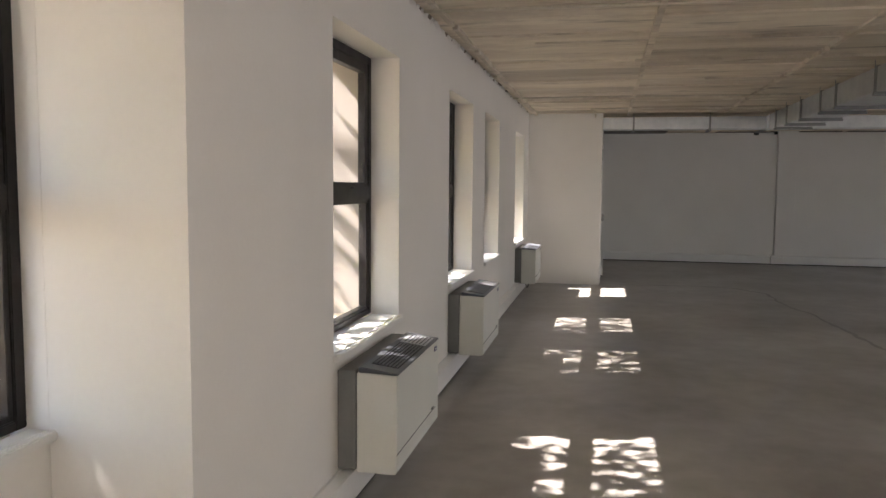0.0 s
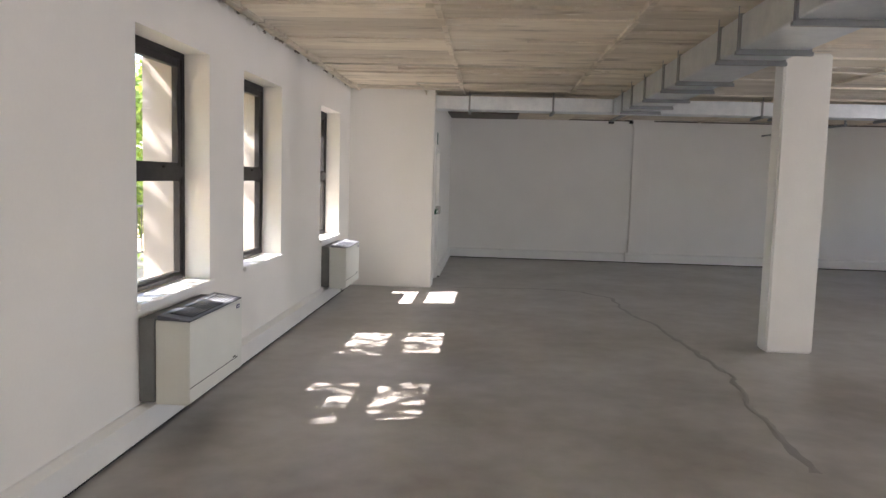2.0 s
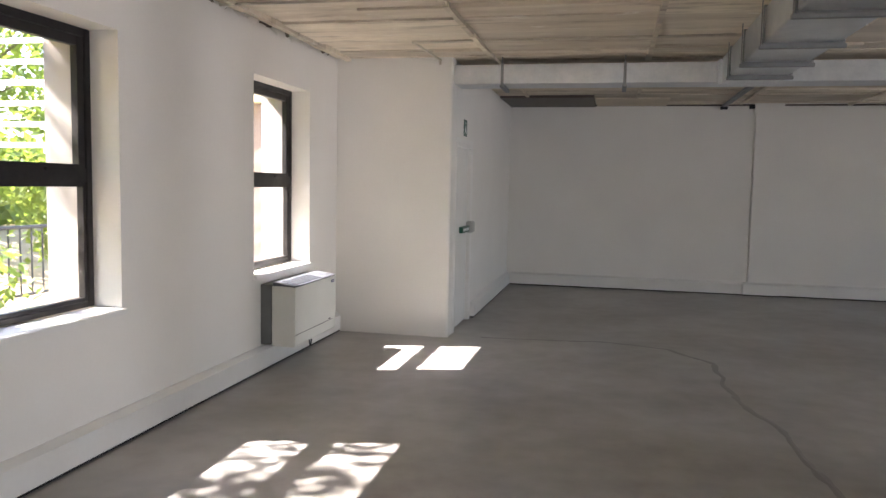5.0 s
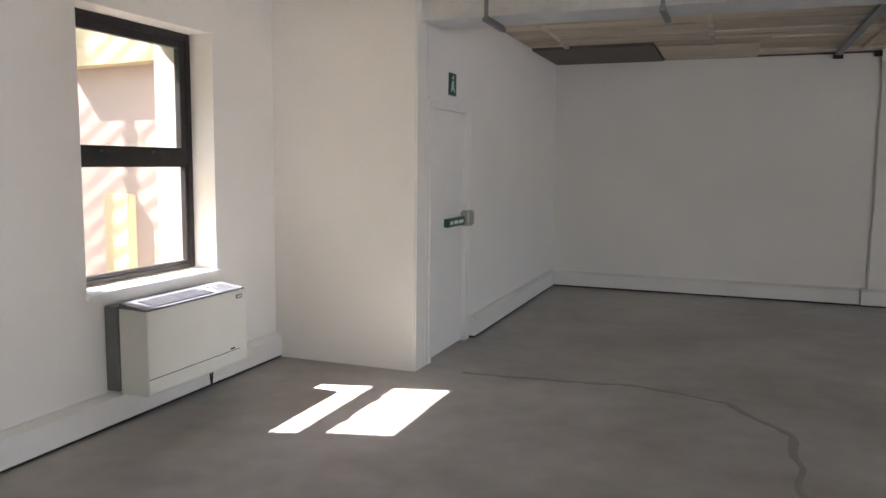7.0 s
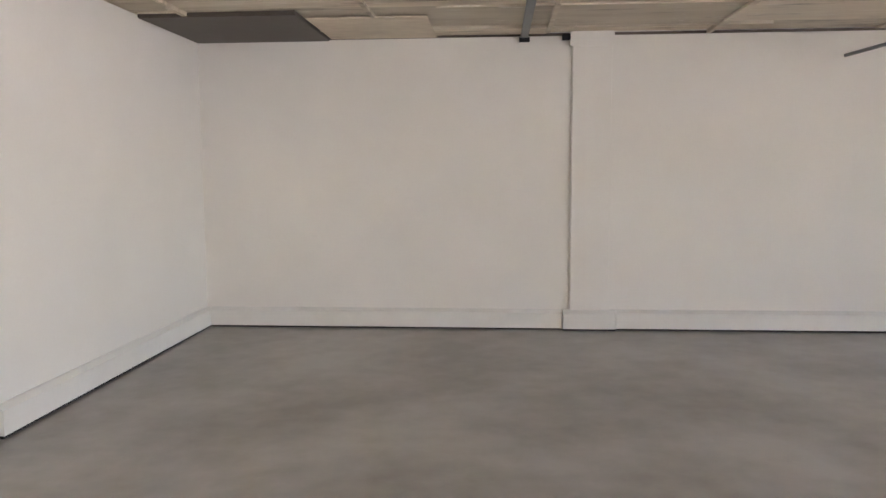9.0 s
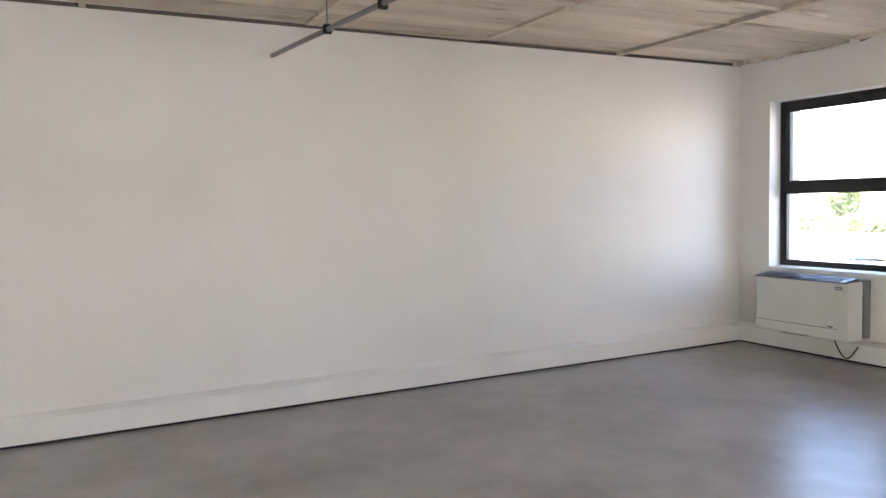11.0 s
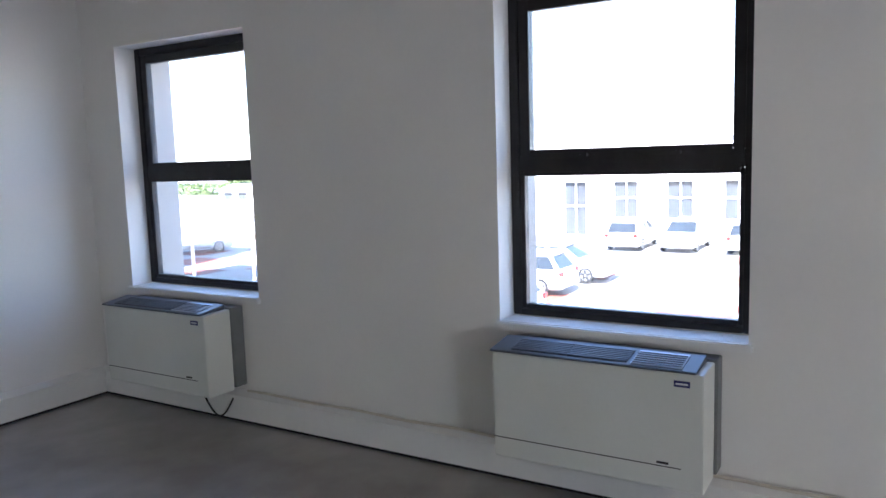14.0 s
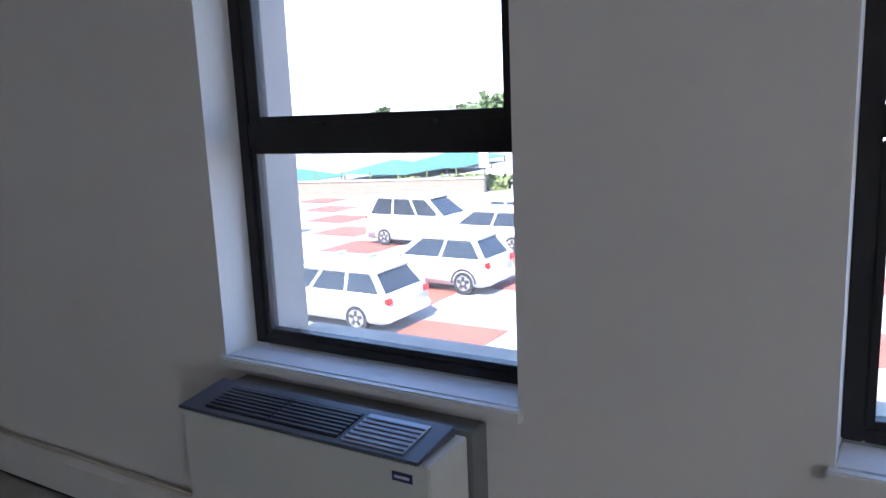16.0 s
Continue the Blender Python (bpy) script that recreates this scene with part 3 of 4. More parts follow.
# ---- outside ----
GROUND = -3.4
CREAM = material("cream render", (0.36, 0.29, 0.17), 0.8, second=(0.31, 0.25, 0.15), scale=0.8, fine=20, bump=0.1)
PINK = material("pale pinkish render", (0.26, 0.195, 0.165), 0.8, second=(0.22, 0.165, 0.14), scale=0.9, fine=22, bump=0.1)
WHITER = material("white render", (0.78, 0.76, 0.72), 0.75, scale=0.7, fine=18, bump=0.08)
DARKW = material("dark window glazing", (0.05, 0.055, 0.06), 0.15, scale=2, bump=0.0, spec=0.6)
PAVE = material("pale concrete paving", (0.28, 0.265, 0.245), 0.8, second=(0.22, 0.21, 0.19), scale=0.6, fine=8, bump=0.1)
BRICKP = material("red brick paving", (0.20, 0.062, 0.036), 0.8, second=(0.15, 0.048, 0.028), scale=1.5, fine=12, bump=0.15, vary=0.12)
SOIL = material("dry earth and leaf litter", (0.46, 0.36, 0.23), 0.95, second=(0.27, 0.20, 0.12), scale=1.4, fine=7, bump=0.6)
LEAF = material("broad green leaves", (0.115, 0.17, 0.03), 0.5, second=(0.05, 0.10, 0.018), scale=3, fine=9, bump=0)
nt = LEAF.node_tree
thin, blend = nt.nodes.new("ShaderNodeBsdfTranslucent"), nt.nodes.new("ShaderNodeMixShader")
thin.inputs[0].default_value = (0.32, 0.42, 0.06, 1)
blend.inputs[0].default_value = 0.42
nt.links.new(nt.nodes["Principled BSDF"].outputs[0], blend.inputs[1])
nt.links.new(thin.outputs[0], blend.inputs[2])
nt.links.new(blend.outputs[0], nt.nodes["Material Output"].inputs[0])
LEAFD = material("far foliage", (0.09, 0.12, 0.035), 0.6, second=(0.05, 0.075, 0.02), scale=2, fine=6, bump=0)
BARK = material("grey brown bark", (0.16, 0.12, 0.085), 0.9, scale=6, fine=30, bump=0.6, stretch=(1, 1, 0.3))
CARW = material("white car paint", (0.54, 0.54, 0.53), 0.25, second=(0.52, 0.52, 0.51), scale=2, bump=0, spec=0.6)
TYRE = material("black tyre rubber", (0.02, 0.02, 0.02), 0.85, scale=20)
RIM = material("silver alloy", (0.55, 0.55, 0.56), 0.3, 0.8, scale=8)
CARG = material("tinted car glass", (0.02, 0.025, 0.03), 0.12, scale=3, bump=0, spec=0.35)
TAIL = material("red tail lamp", (0.45, 0.02, 0.015), 0.2, scale=5, bump=0)
BLACKP = material("black plastic", (0.03, 0.03, 0.03), 0.6, scale=8)
SHADE = material("green shade net", (0.045, 0.12, 0.095), 0.7, scale=5, fine=40)
ROOFG = material("grey sheet roofing", (0.42, 0.43, 0.46), 0.5, 0.2, scale=2, stretch=(1, 8, 1))
HEDGE = material("clipped hedge", (0.12, 0.14, 0.04), 0.7, second=(0.06, 0.08, 0.02), scale=4, fine=12)
RAILM = material("dark painted steel rail", (0.06, 0.06, 0.06), 0.5, 0.4, scale=9)


def ground_height(x, y):
    if x < -0.5:
        return -2.5 + min(2.6, 0.19 * (-x - 0.5)) + (0.12 * noise.noise((x * 0.4, y * 0.4, 0)) if x > -60 else 0)
    if x < 11.5:
        return -2.5 + (GROUND + 2.5) * (x + 0.5) / 12
    return GROUND


xs = [-2000, -600, -200, -80, -40] + [-25 + i for i in range(25)] + [-0.5, 4, 8, 11.5, 20, 35, 60, 100, 200, 500, 2000]
ys = [-2000, -600, -200, -80, -40, -20] + [-10 + i for i in range(36)] + [30, 45, 70, 110, 200, 500, 2000]
bm = bmesh.new()
grid = [[bm.verts.new((x, y, ground_height(x, y))) for y in ys] for x in xs]
for i in range(len(xs) - 1):
    for j in range(len(ys) - 1):
        f = bm.faces.new((grid[i][j], grid[i + 1][j], grid[i + 1][j + 1], grid[i][j + 1]))
        f.material_index = 0 if xs[i] < 8 else 1
gr = structure("ground", bm, SOIL, "dry leaf-strewn earth bank and pale paved yard", "ground")
gr.data.materials.append(PAVE)


def tree(label, x, y, height, spread, leaves, leaf, seed, mat=LEAF, lean=0.0, low=0.35, group="trees beside the hall"):
    r = random.Random(seed)
    z0 = ground_height(x, y)
    t = thing("tree", label, "tree", group, at=(x, y, z0))
    bm = bmesh.new()
    top = Vector((lean, 0, height * 0.62))
    rod(bm, (0, 0, -0.2), top * 0.5, height * 0.022, 9, height * 0.017)
    rod(bm, top * 0.5, top, height * 0.017, 8, height * 0.009)
    tips = []
    for k in range(11):
        s = top * r.uniform(0.4, 1.0)
        a = k * 2.4 + r.uniform(-0.3, 0.3)
        e = s + Vector((math.cos(a) * spread * r.uniform(0.5, 0.95), math.sin(a) * spread * r.uniform(0.5, 0.95), height * r.uniform(0.05, 0.33)))
        rod(bm, s, e, height * 0.008, 6, height * 0.003)
        tips += [e, s.lerp(e, 0.6)]
        for q in range(2):
            e2 = e + Vector((r.uniform(-1, 1), r.uniform(-1, 1), r.uniform(-0.4, 0.8))) * spread * 0.4
            rod(bm, s.lerp(e, 0.55), e2, height * 0.004, 5, height * 0.0015)
            tips.append(e2)
    part("trunk", bm, BARK, t, "grey-brown trunk and limbs")
    vs, fs = [], []
    for i in range(leaves):
        c = r.choice(tips) + Vector((r.gauss(0, 1), r.gauss(0, 1), r.gauss(0, 0.8))) * spread * 0.19
        if c.z < height * low * 0.6:
            continue
        q = Euler((r.uniform(-1.1, 1.1), r.uniform(-1.1, 1.1), r.uniform(0, 6.3))).to_matrix()
        l = leaf * r.uniform(0.6, 1.3)
        n = len(vs)
        for p in ((-0.5, 0, 0), (0, -0.32, 0.07), (0.6, 0, -0.05), (0, 0.32, 0.07)):
            vs.append(c + q @ Vector(p) * l)
        fs += [(n, n + 1, n + 2), (n, n + 2, n + 3)]
    me = bpy.data.meshes.new("crown")
    me.from_pydata(vs, [], fs)
    me.materials.append(mat)
    ob = new("crown", me)
    ob.parent = t
    tagged(ob, label="uneven crown of small green leaves")
    return t


def clump(name, label, cat, x0, x1, y0, y1, z0, z1, n, size, seed, mat):
    r = random.Random(seed)
    vs, fs = [], []
    for i in range(n):
        x, y = r.uniform(x0, x1), r.uniform(y0, y1)
        top = z0 + (z1 - z0) * (0.6 + 0.4 * noise.noise((x * 0.25, y * 0.25, seed)) + 0.15 * noise.noise((x * 1.1, y * 1.1, seed)))
        c = Vector((x, y, r.uniform(z0, max(z0 + 0.1, top))))
        q = Euler((r.uniform(-1.3, 1.3), r.uniform(-1.3, 1.3), r.uniform(0, 6.3))).to_matrix()
        k = len(vs)
        for p in ((-0.5, -0.3, 0), (0.5, -0.35, 0.1), (0.45, 0.4, 0), (-0.4, 0.35, 0.1)):
            vs.append(c + q @ Vector(p) * size * r.uniform(0.5, 1.4))
        fs += [(k, k + 1, k + 2), (k, k + 2, k + 3)]
    me = bpy.data.meshes.new(name)
    me.from_pydata(vs, [], fs)
    me.materials.append(mat)
    return tagged(new(name, me), label, cat, kind="stuff")


tree("tall leafy tree shading the window side", -5.2, 2.1, 9.2, 2.6, 11000, 0.14, 1)
# next two trees are added in the sun's path to shade the niche
tree("tall leafy tree shading the window side", -5.8, -1.6, 9.0, 2.6, 9000, 0.14, 17)
tree("dense leafy tree added to shade the niche window", -4.6, 0.45, 10.4, 1.25, 11000, 0.16, 41)
tree("tall leafy tree shading the window side", -6.0, 4.6, 9.5, 2.7, 9500, 0.14, 2)
tree("leafy tree with sunlit green crown beside the wall", -5.0, 8.2, 5.2, 1.9, 5200, 0.15, 3)
# sparse crown added in the sun's path to break up one floor patch
tree("slender leafy tree added to dapple the sun", -4.6, 7.1, 9.4, 1.25, 2300, 0.12, 43)
tree("broad leafy tree further up the bank", -10.5, 6.0, 8.0, 3.0, 5000, 0.22, 5)
tree("broad leafy tree further up the bank", -11.0, 13.0, 8.0, 3.2, 5000, 0.22, 6)
tree("broad leafy tree further up the bank", -13.5, 20.0, 9.0, 3.5, 5000, 0.24, 7)
tree("low leafy shrub-like tree on the bank", -3.6, 10.2, 3.9, 1.1, 3600, 0.13, 8, low=0.1)
tree("sunlit leafy tree behind the bank railing", -6.2, 17.0, 5.5, 1.9, 5000, 0.17, 14, low=0.1)
tree("sunlit leafy tree behind the bank railing", -8.2, 20.5, 6.5, 2.2, 5000, 0.2, 15, low=0.1)
tree("low leafy shrub-like tree on the bank", -7.5, 10.8, 4.2, 1.5, 3600, 0.16, 9, low=0.1)

clump("bank_shrubs", "thick green shrubs and trees up the bank", "shrubs", -19, -14, -6, 42, -1.5, 4.6, 12000, 0.55, 31, LEAF)

# neighbouring wing with its slatted screen
wing = thing("neighbour_wing", "pinkish rendered wing with a cream eaves band", "building")
part("wall", boxes((-2.75, -0.452, 13.0, 13.5, -3.6, 2.45)), PINK, wing)
part("eaves_band", boxes((-2.85, -0.452, 12.82, 13.5, 2.452, 3.7)), CREAM, wing, "cream eaves band")
part("pier", bevelled(boxes((-2.30, -1.95, 12.90, 12.998, -3, 1.25)), 0.01), CREAM, wing, "cream low pier")
turn_at = Vector((-0.46, 12.75, 0))
wing.matrix_basis = Matrix.Translation(turn_at) @ Matrix.Rotation(radians(-8), 4, "Z") @ Matrix.Translation(-turn_at)
screen = thing("louvre_screen", "white horizontal slatted screen between dark steel posts", "screen")
for k in range(18):
    zk = 1.9 + k * 0.23
    part("slat", bevelled(boxes((-6.4, -3.3, 12.394, 12.406, zk, zk + 0.06)), 0.003, 1), WHITER, screen)
for xk in (-6.4, -4.85, -3.3):
    part("post", bevelled(boxes((xk - 0.03, xk + 0.03, 12.408, 12.468, -2.3, 5.95)), 0.006, 1), RAILM, screen)
rail = thing("bank_railing", "dark steel railing along the bank path", "railing")
part("top_rail", rod(bmesh.new(), (-4.3, 12.5, 0.95), (-4.3, 18.2, 0.95), 0.025, 8), RAILM, rail)
part("bottom_rail", rod(bmesh.new(), (-4.3, 12.5, 0.1), (-4.3, 18.2, 0.1), 0.02, 8), RAILM, rail)
for k in range(31):
    yk = 12.5 + k * 0.19
    part("baluster", rod(bmesh.new(), (-4.3, yk, -1.9 if k % 6 == 0 else 0.1), (-4.3, yk, 0.95), 0.012 if k % 6 else 0.022, 6), RAILM, rail)

# car park paving: brick panels between pale bands
pave = structure("pavement", boxes((13.0, 60.0, -14.0, 60.0, GROUND - 0.1, GROUND + 0.012)), PAVE, "pale concrete car park bands", "pavement")
me = bpy.data.meshes.new("brick_panel")
bm = bevelled(boxes((-1.15, 1.15, -1.15, 1.15, 0, 0.02)), 0.008, 1)
bm.to_mesh(me)
bm.free()
me.materials.append(BRICKP)
for i in range(11):
    for j in range(15):
        if (i + j) % 2:
            continue
        p = new("brick_panel", me)
        p.parent = pave
        p.location = (15.5 + i * 2.9, 6.0 + j * 2.9, GROUND + 0.012)


def car(label, x, y, rz, length, width, height, hood, nose, rack=False, cat="car", cladding=False):
    """A parked car that heads towards its own +y. hood: where the windscreen starts, from the front; nose: bonnet height."""
    c = thing("car", label, cat, "parked cars")
    L, W, H = length, width, height
    belt = 0.63 * H
    out = [(-L / 2, 0.30), (-L / 2 - 0.02, 0.55), (-L / 2 + 0.05, belt), (L / 2 - hood, belt), (L / 2 - 0.35, nose), (L / 2 - 0.05, nose - 0.18), (L / 2, 0.45), (L / 2 - 0.05, 0.25), (-L / 2 + 0.1, 0.22)]
    bm = prism(bmesh.new(), out, "x", -W / 2, W / 2)
    part("body", bevelled(bm, 0.05, 3), CARW, c, smooth=True)
    rear, front = -L / 2 + 0.18, L / 2 - hood - 0.05
    bm = bmesh.new()
    lo = [(-W / 2 + 0.07, rear - 0.08), (W / 2 - 0.07, rear - 0.08), (W / 2 - 0.07, front + 0.12), (-W / 2 + 0.07, front + 0.12)]
    hi = [(-W / 2 + 0.19, rear + 0.28), (W / 2 - 0.19, rear + 0.28), (W / 2 - 0.19, front - 0.62), (-W / 2 + 0.19, front - 0.62)]
    a = [bm.verts.new((*p, belt - 0.03)) for p in lo]
    b = [bm.verts.new((*p, H - 0.11)) for p in hi]
    bm.faces.new(a), bm.faces.new(b)
    for i in range(4):
        bm.faces.new((a[i], a[(i + 1) % 4], b[(i + 1) % 4], b[i]))
    part("windows", bevelled(bm, 0.02), CARG, c, "dark tinted glass")
    bm = boxes((-W / 2 + 0.16, W / 2 - 0.16, rear + 0.22, front - 0.56, H - 0.13, H))
    part("roof", bevelled(bm, 0.04, 3), CARW, c, smooth=True)
    for s in (-1, 1):
        n = 4 if L > 4.1 else 3
        for k in range(n):
            u = k / (n - 1)
            p = Vector((s * (W / 2 - 0.065), (rear - 0.06) * (1 - u) + (front + 0.10) * u, belt - 0.03))
            q = Vector((s * (W / 2 - 0.185), (rear + 0.28) * (1 - u) + (front - 0.62) * u, H - 0.07))
            part("pillar", rod(bmesh.new(), p, q, 0.075 if k in (0, n - 1) else 0.04, 6), CARW, c)
        for yy in (-L * 0.31, L * 0.31):
            m = Matrix.Translation((s * (W / 2 - 0.09), yy, 0.32)) @ Matrix.Rotation(math.pi / 2, 4, "Y")
            bm = bmesh.new()
            bmesh.ops.create_cone(bm, cap_ends=True, segments=24, radius1=0.32, radius2=0.32, depth=0.21, matrix=m)
            w = part("wheel", bevelled(bm, 0.02), TYRE, c, "black tyre on a silver rim")
            bm = bmesh.new()
            m2 = Matrix.Translation((s * (W / 2 + 0.018), yy, 0.32)) @ Matrix.Rotation(math.pi / 2, 4, "Y")
            bmesh.ops.create_cone(bm, cap_ends=True, segments=20, radius1=0.21, radius2=0.21, depth=0.012, matrix=m2)
            part("rim", bm, RIM, w)
            bm = bmesh.new()
            arc = [Vector((s * (W / 2 - 0.012), yy + 0.37 * math.cos(q * math.pi / 10), 0.32 + 0.37 * math.sin(q * math.pi / 10))) for q in range(11)]
            part("wheel_arch", tube(bm, arc, 0.045, 6), BLACKP if cladding else CARW, c, "black plastic arch trim" if cladding else "")
            bm = bmesh.new()
            for k in range(5):
                sp = m2 @ Matrix.Rotation(k * 2 * math.pi / 5, 4, "Z")
                box(bm, 0.05, 0.19, -0.05, 0.05, -0.012, 0.012, sp @ Matrix.Rotation(0.63, 4, "Z"))
            part("rim_openings", bm, BLACKP, w)
        part("tail_lamp", bevelled(boxes((s * (W / 2 - 0.13) - 0.10, s * (W / 2 - 0.13) + 0.10, -L / 2 - 0.035, -L / 2 + 0.10, belt - 0.22, belt - 0.06)), 0.02), TAIL, c, "red tail lamp")
        for yy in (-0.35, 0.55):
            part("door_handle", bevelled(boxes((s * (W / 2 + 0.01) - 0.015, s * (W / 2 + 0.01) + 0.015, yy - 0.09, yy + 0.09, belt - 0.16, belt - 0.125)), 0.006, 1), RIM, c)
        part("mirror", bevelled(boxes((s * (W / 2 + 0.07) - 0.09, s * (W / 2 + 0.07) + 0.09, front - 0.05, front + 0.06, belt, belt + 0.14)), 0.03), CARW, c)
        part("head_lamp", bevelled(boxes((s * (W / 2 - 0.25) - 0.17, s * (W / 2 - 0.25) + 0.17, L / 2 - 0.25, L / 2 - 0.02, nose - 0.27, nose - 0.14)), 0.03), RIM, c)
        if rack:
            part("roof_rail", rod(bmesh.new(), (s * (W / 2 - 0.24), rear + 0.4, H + 0.03), (s * (W / 2 - 0.24), front - 0.7, H + 0.03), 0.02, 6), RIM, c)
    if rack:
        for yy in (-0.9, 0.1):
            part("roof_bar", bevelled(boxes((-W / 2 + 0.15, W / 2 - 0.15, yy - 0.04, yy + 0.04, H + 0.04, H + 0.10)), 0.02), RIM, c)
    pl = part("number_plate", boxes((-0.26, 0.26, -L / 2 - 0.045, -L / 2 - 0.02, 0.62, 0.73)), SIGNW, c)
    part("rear_bumper", bevelled(boxes((-W / 2 + 0.03, W / 2 - 0.03, -L / 2 - 0.07, -L / 2 + 0.15, 0.28, 0.50)), 0.04), CARW, c)
    c.matrix_basis = pose(x, y, GROUND + 0.034, 0, 0, rz)
    return c


car("white estate car with silver roof bars parked on brick paving", 24.75, 23.95, 0, 4.6, 1.8, 1.45, 1.25, 0.92, True)
car("small white high-riding hatchback parked beside an estate car", 28.7, 23.1, 0, 3.75, 1.7, 1.55, 0.95, 0.98, cladding=True)
car("white panel-sided van parked facing the hatchbacks", 34.4, 27.2, 180, 4.4, 1.85, 1.85, 1.05, 1.12, cat="van")
car("white hatchback parked in the sunny car park", 34.2, 24.4, 0, 4.1, 1.75, 1.5, 1.05, 0.95)
car("white saloon parked in the sunny car park", 37.2, 23.9, 180, 4.3, 1.75, 1.45, 1.2, 0.92)
for k, yk in enumerate((24.3, 21.6, 18.4, 15.6)):
    car("white car parked before the long white building", 48.0, yk, 90 if k % 2 else -90, 4.2, 1.75, 1.5, 1.1, 0.95)
car("white hatchback parked beyond the carport", 38.5, 47.0, 60, 4.0, 1.7, 1.5, 1.0, 0.95)


def block(name, label, x0, x1, y0, y1, z1, mat, windows, face):
    """A far building whose windows are real recesses with frames on the face towards the yard."""
    h = thing(name, label, "building")
    holes = [(a, b, c, d) for a, b, c, d in windows]
    if face == "x":
        part("wall", pierced("x", x0, x0 + 0.4, y0, y1, GROUND, z1, holes), mat, h)
        part("rear_mass", boxes((x0 + 0.402, x1, y0, y1, GROUND, z1)), mat, h)
    else:
        part("wall", pierced("y", y0, y0 + 0.4, x0, x1, GROUND, z1, holes), mat, h)
        part("rear_mass", boxes((x0, x1, y0 + 0.402, y1, GROUND, z1)), mat, h)
    part("parapet", bevelled(boxes((x0 - 0.25, x1 + 0.2, y0 - 0.25, y1 + 0.2, z1 + 0.003, z1 + 0.25)), 0.03), mat, h)
    for a, b, c, d in holes:
        q = (x0 + 0.25, x0 + 0.30, a, b, c, d) if face == "x" else (a, b, y0 + 0.25, y0 + 0.30, c, d)
        w = part("window", boxes(q), DARKW, h, "dark window")
        mz = c + (d - c) * 0.55
        fr = [(a, b, mz - 0.05, mz + 0.05), ((a + b) / 2 - 0.04, (a + b) / 2 + 0.04, c, d), (a - 0.05, b + 0.05, c - 0.12, c - 0.002)]
        for s in fr:
            part("glazing_bar", boxes((x0 + 0.2, x0 + 0.248, *s) if face == "x" else (s[0], s[1], y0 + 0.2, y0 + 0.248, s[2], s[3])), WHITER, w)
    return h


wins = []
for yk in (28.4, 25.3, 22.2, 19.1, 16.0, 12.9, 9.8, 6.7):
    wins.append((yk, yk + 1.4, GROUND + (0.1 if yk == 28.4 else 1.2), -0.1))
    wins.append((yk, yk + 1.4, 0.55, 1.45))
block("long_white_building", "long two-storey white building with dark windows", 52, 66, -20, 32.0, 2.3, WHITER, wins, "x")
wins = []
for k in range(9):
    a = 31.0 - 0.9 - 1.05 - k * 2.9
    for z in (-2.6, 0.75, 4.35):
        wins.append((a, a + 1.05, z, z + 1.75))
cw = block("cream_wing", "three-storey cream rendered wing with a banded upper floor", 6, 32.0, 42, 58, 7.0, PINK, wins, "y")
part("upper_band", bevelled(boxes((5.9, 32.1, 41.86, 41.998, 3.0, 3.75)), 0.02), CREAM, cw, "cream string band")
part("band_ledge", bevelled(boxes((5.8, 32.2, 41.72, 41.998, 3.752, 3.9)), 0.02), WHITER, cw)

port = thing("carport", "low grey sheet-roofed carport beside the wing", "carport")
part("roof", bevelled(boxes((18, 33.5, 33.5, 40.0, -0.95, -0.80)), 0.02), ROOFG, port)
for k in range(26):
    part("roof_rib", boxes((18.2 + k * 0.6, 18.26 + k * 0.6, 33.5, 40.0, -0.798, -0.765)), ROOFG, port)
part("fascia", boxes((17.95, 33.55, 33.42, 33.498, -1.1, -0.76)), WHITER, port)
for k in range(6):
    part("post", rod(bmesh.new(), (18.5 + k * 2.9, 33.8, GROUND), (18.5 + k * 2.9, 33.8, -0.95), 0.06, 8), WHITER, port)

# planter wall, hedge and shade nets beyond the car park
pw = thing("planter_wall", "low brown planter wall round the car park edge", "wall")
for a, b in (((43.5, 56.0), (46.2, 45.0)), ((46.2, 45.0), (50.5, 33.2))):
    d = Vector((b[0] - a[0], b[1] - a[1], 0))
    m = Matrix.Translation((*a, GROUND)) @ Matrix.Rotation(math.atan2(d.y, d.x), 4, "Z")
    bm = bmesh.new()
    box(bm, 0, d.length, -0.2, 0.2, 0, 0.8, m)
    part("wall_length", bevelled(bm, 0.03), BARK, pw)
    bm = bmesh.new()
    box(bm, 0, d.length, -0.26, 0.26, 0.803, 0.9, m)
    part("coping", bevelled(bm, 0.02), PAVE, pw, "pale coping")
    for k in range(7):
        p = m @ Vector((d.length * k / 7, 0, 0.9))
        part("rail_post", rod(bmesh.new(), p, p + Vector((0, 0, 0.6)), 0.04, 6), HEDGE, pw)


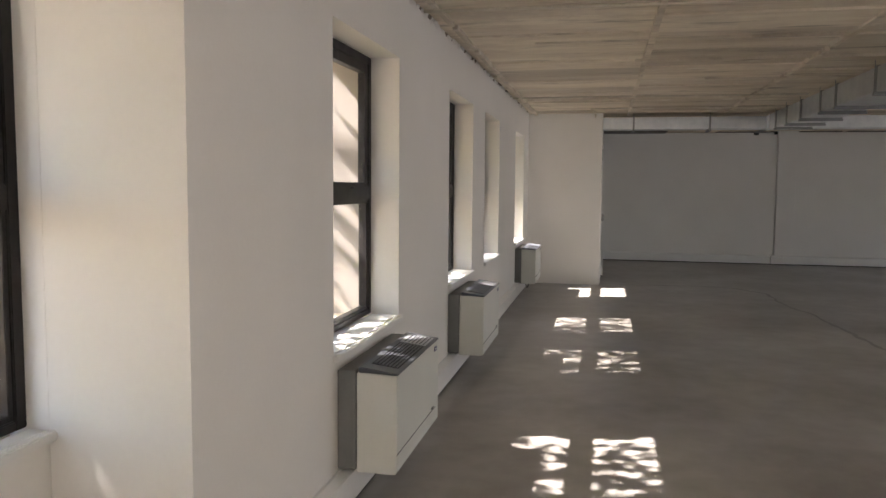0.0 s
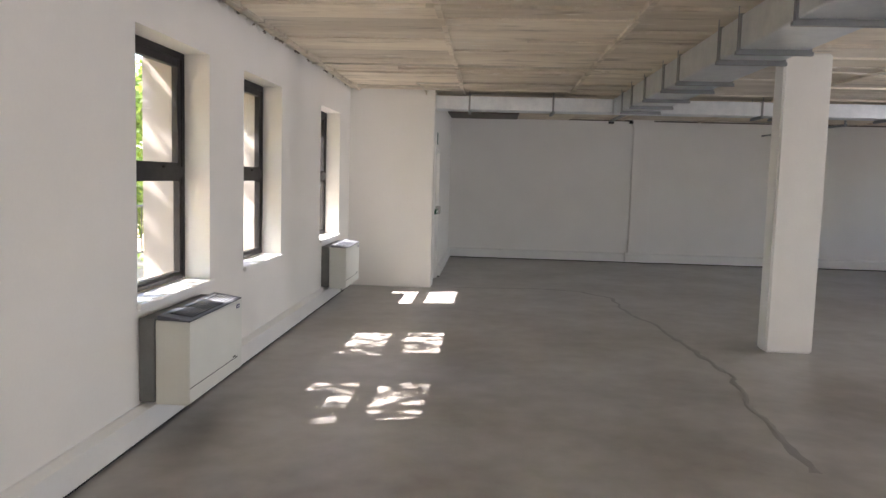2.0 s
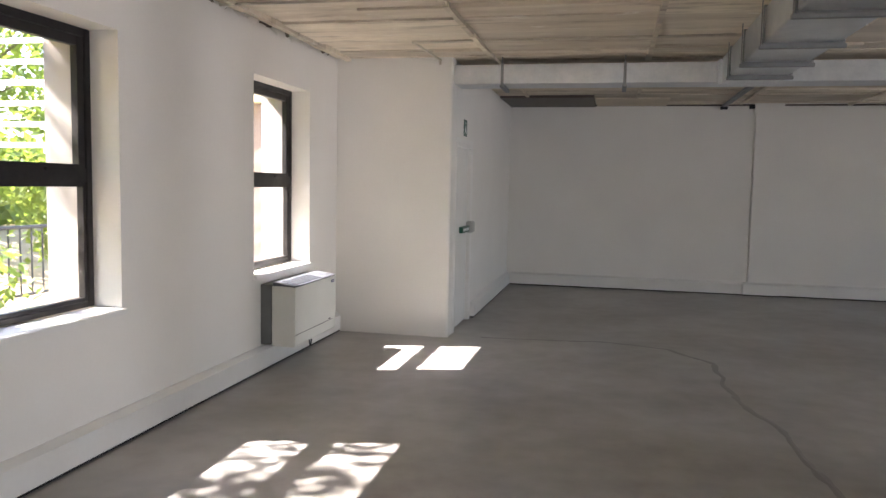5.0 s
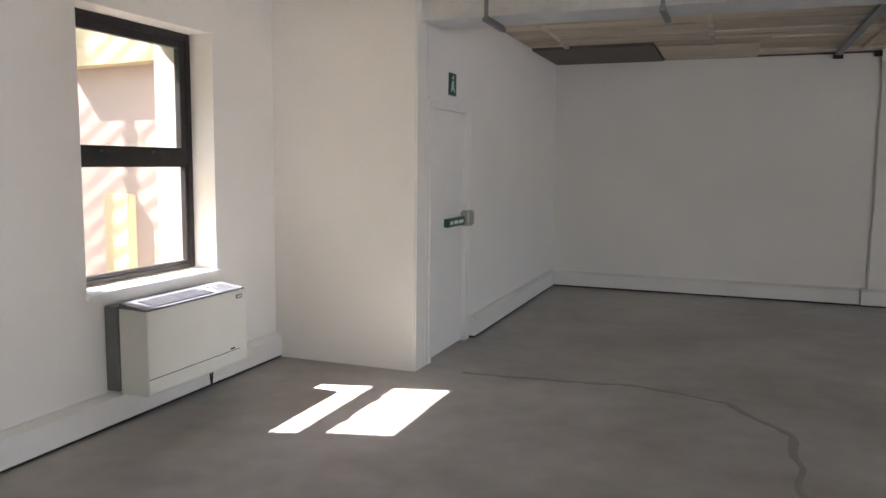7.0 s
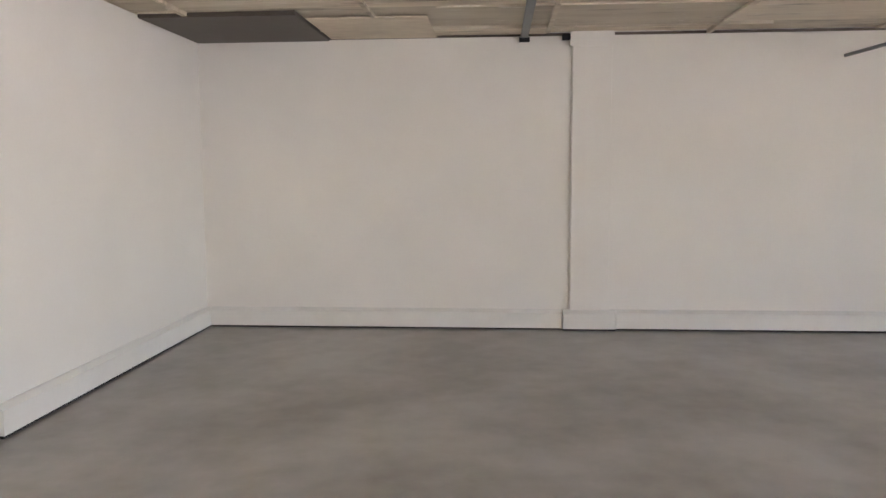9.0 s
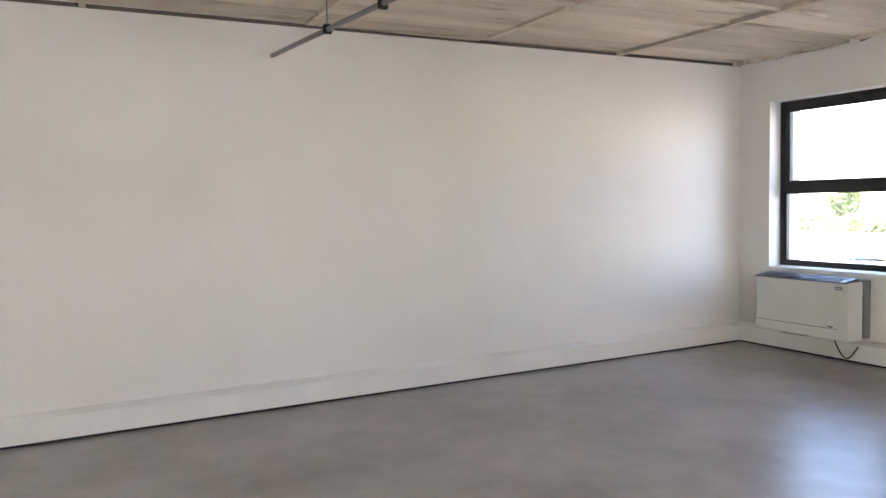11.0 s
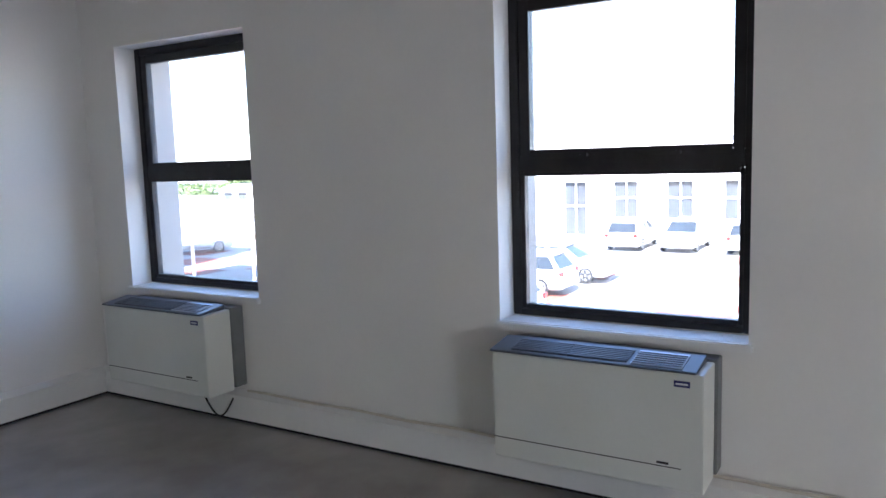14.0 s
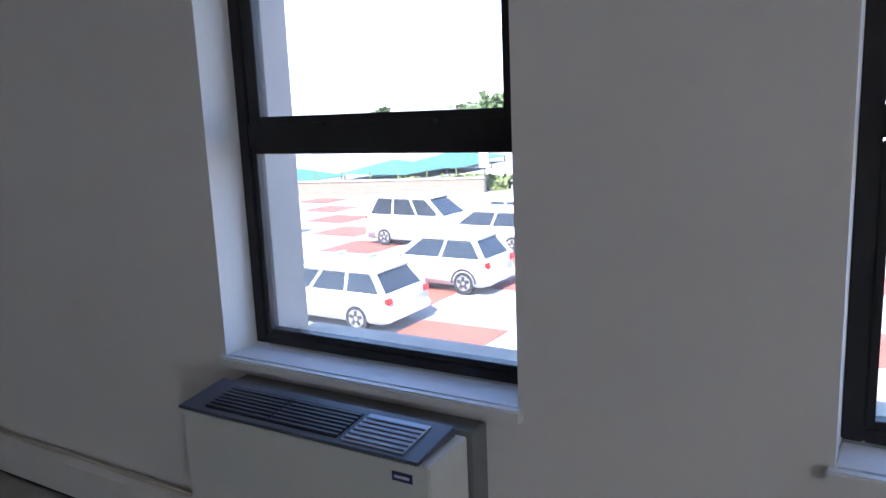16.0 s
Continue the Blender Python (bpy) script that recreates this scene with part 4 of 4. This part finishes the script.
clump("far_woodland", "belt of green trees beyond the car park", "trees", 95, 125, 30, 150, GROUND - 0.5, -2.0, 9000, 1.2, 11, LEAFD)
clump("hedge", "sunlit hedge behind the planter wall", "hedge", 50.9, 52.5, 32.4, 40.0, GROUND, -2.2, 1500, 0.4, 12, HEDGE)
for cx, cy in ((51.0, 49.5), (58.0, 45.0), (63.5, 44.0), (70.0, 46.0)):
    s = thing("shade_canopy", "green pyramid shade net over parking bays", "canopy", "green shade nets")
    bm = bmesh.new()
    apex = bm.verts.new((cx, cy, -2.0))
    rim_v = [bm.verts.new((cx + a * 3.0, cy + b * 3.0, -2.85)) for a, b in ((-1, -1), (1, -1), (1, 1), (-1, 1))]
    low = [bm.verts.new((v.co.x, v.co.y, -2.91)) for v in rim_v]
    for i in range(4):
        bm.faces.new((apex, rim_v[i], rim_v[(i + 1) % 4]))
        bm.faces.new((rim_v[i], low[i], low[(i + 1) % 4], rim_v[(i + 1) % 4]))
    bm.faces.new(low)
    part("net", bm, SHADE, s)
    for a, b in ((-1, -1), (1, -1), (1, 1), (-1, 1)):
        part("post", rod(bmesh.new(), (cx + a * 2.9, cy + b * 2.9, GROUND), (cx + a * 2.9, cy + b * 2.9, -2.9), 0.06, 8), RAILM, s)
tree("round-crowned tree behind the white building", 90, 54, 7.0, 2.6, 2600, 0.7, 21, LEAFD, group="far trees")
tree("round-crowned tree beyond the car park", 88, 68, 5.4, 1.3, 1500, 0.8, 22, LEAFD, group="far trees")
tree("round-crowned tree beyond the car park", 84, 90, 5.4, 1.3, 1500, 0.8, 23, LEAFD, group="far trees")
house = thing("far_house", "low white house with a dark roof among far trees", "house")
part("wall", boxes((78, 84, 74, 88, GROUND, -1.9)), WHITER, house)
part("roof", prism(bmesh.new(), [(77.5, -1.897), (84.5, -1.897), (81, -1.0)], "y", 73.5, 88.5), ROOFG, house)
for k in range(5):
    part("window", boxes((77.93, 77.998, 75.2 + k * 2.6, 76.6 + k * 2.6, -2.9, -2.1)), DARKW, house)
sg = thing("yard_sign", "white sign on a thin post at the planter corner", "sign")
part("post", rod(bmesh.new(), (50.0, 33.0, GROUND), (50.0, 33.0, -0.4), 0.05, 8), RAILM, sg)
part("board", bevelled(boxes((49.9, 49.94, 32.7, 33.3, -1.9, -0.5)), 0.01), WHITER, sg)

# fill lamps added at unseen openings behind the walk, to boost the sky light
def fill_light(x, y0, y1, face, power):
    l = new("fill_lamp", bpy.data.lights.new("fill_lamp", "AREA"))
    l.data.shape, l.data.size, l.data.size_y, l.data.energy = "RECTANGLE", y1 - y0 - 0.2, HEAD - SILL - 0.2, power
    l.data.color = (0.93, 0.96, 1.0)
    l.matrix_world = look((x, (y0 + y1) / 2, (SILL + HEAD) / 2), (x + face, (y0 + y1) / 2, (SILL + HEAD) / 2 + 0.2))


for a, b in RIGHT_WINDOWS[:2]:
    fill_light(RIGHT + 0.42, a, b, -1, FILL_POWER * 0.75)
for a, b in LEFT_WINDOWS[:2]:
    fill_light(-0.42, a, b, 1, FILL_POWER * 2.6)
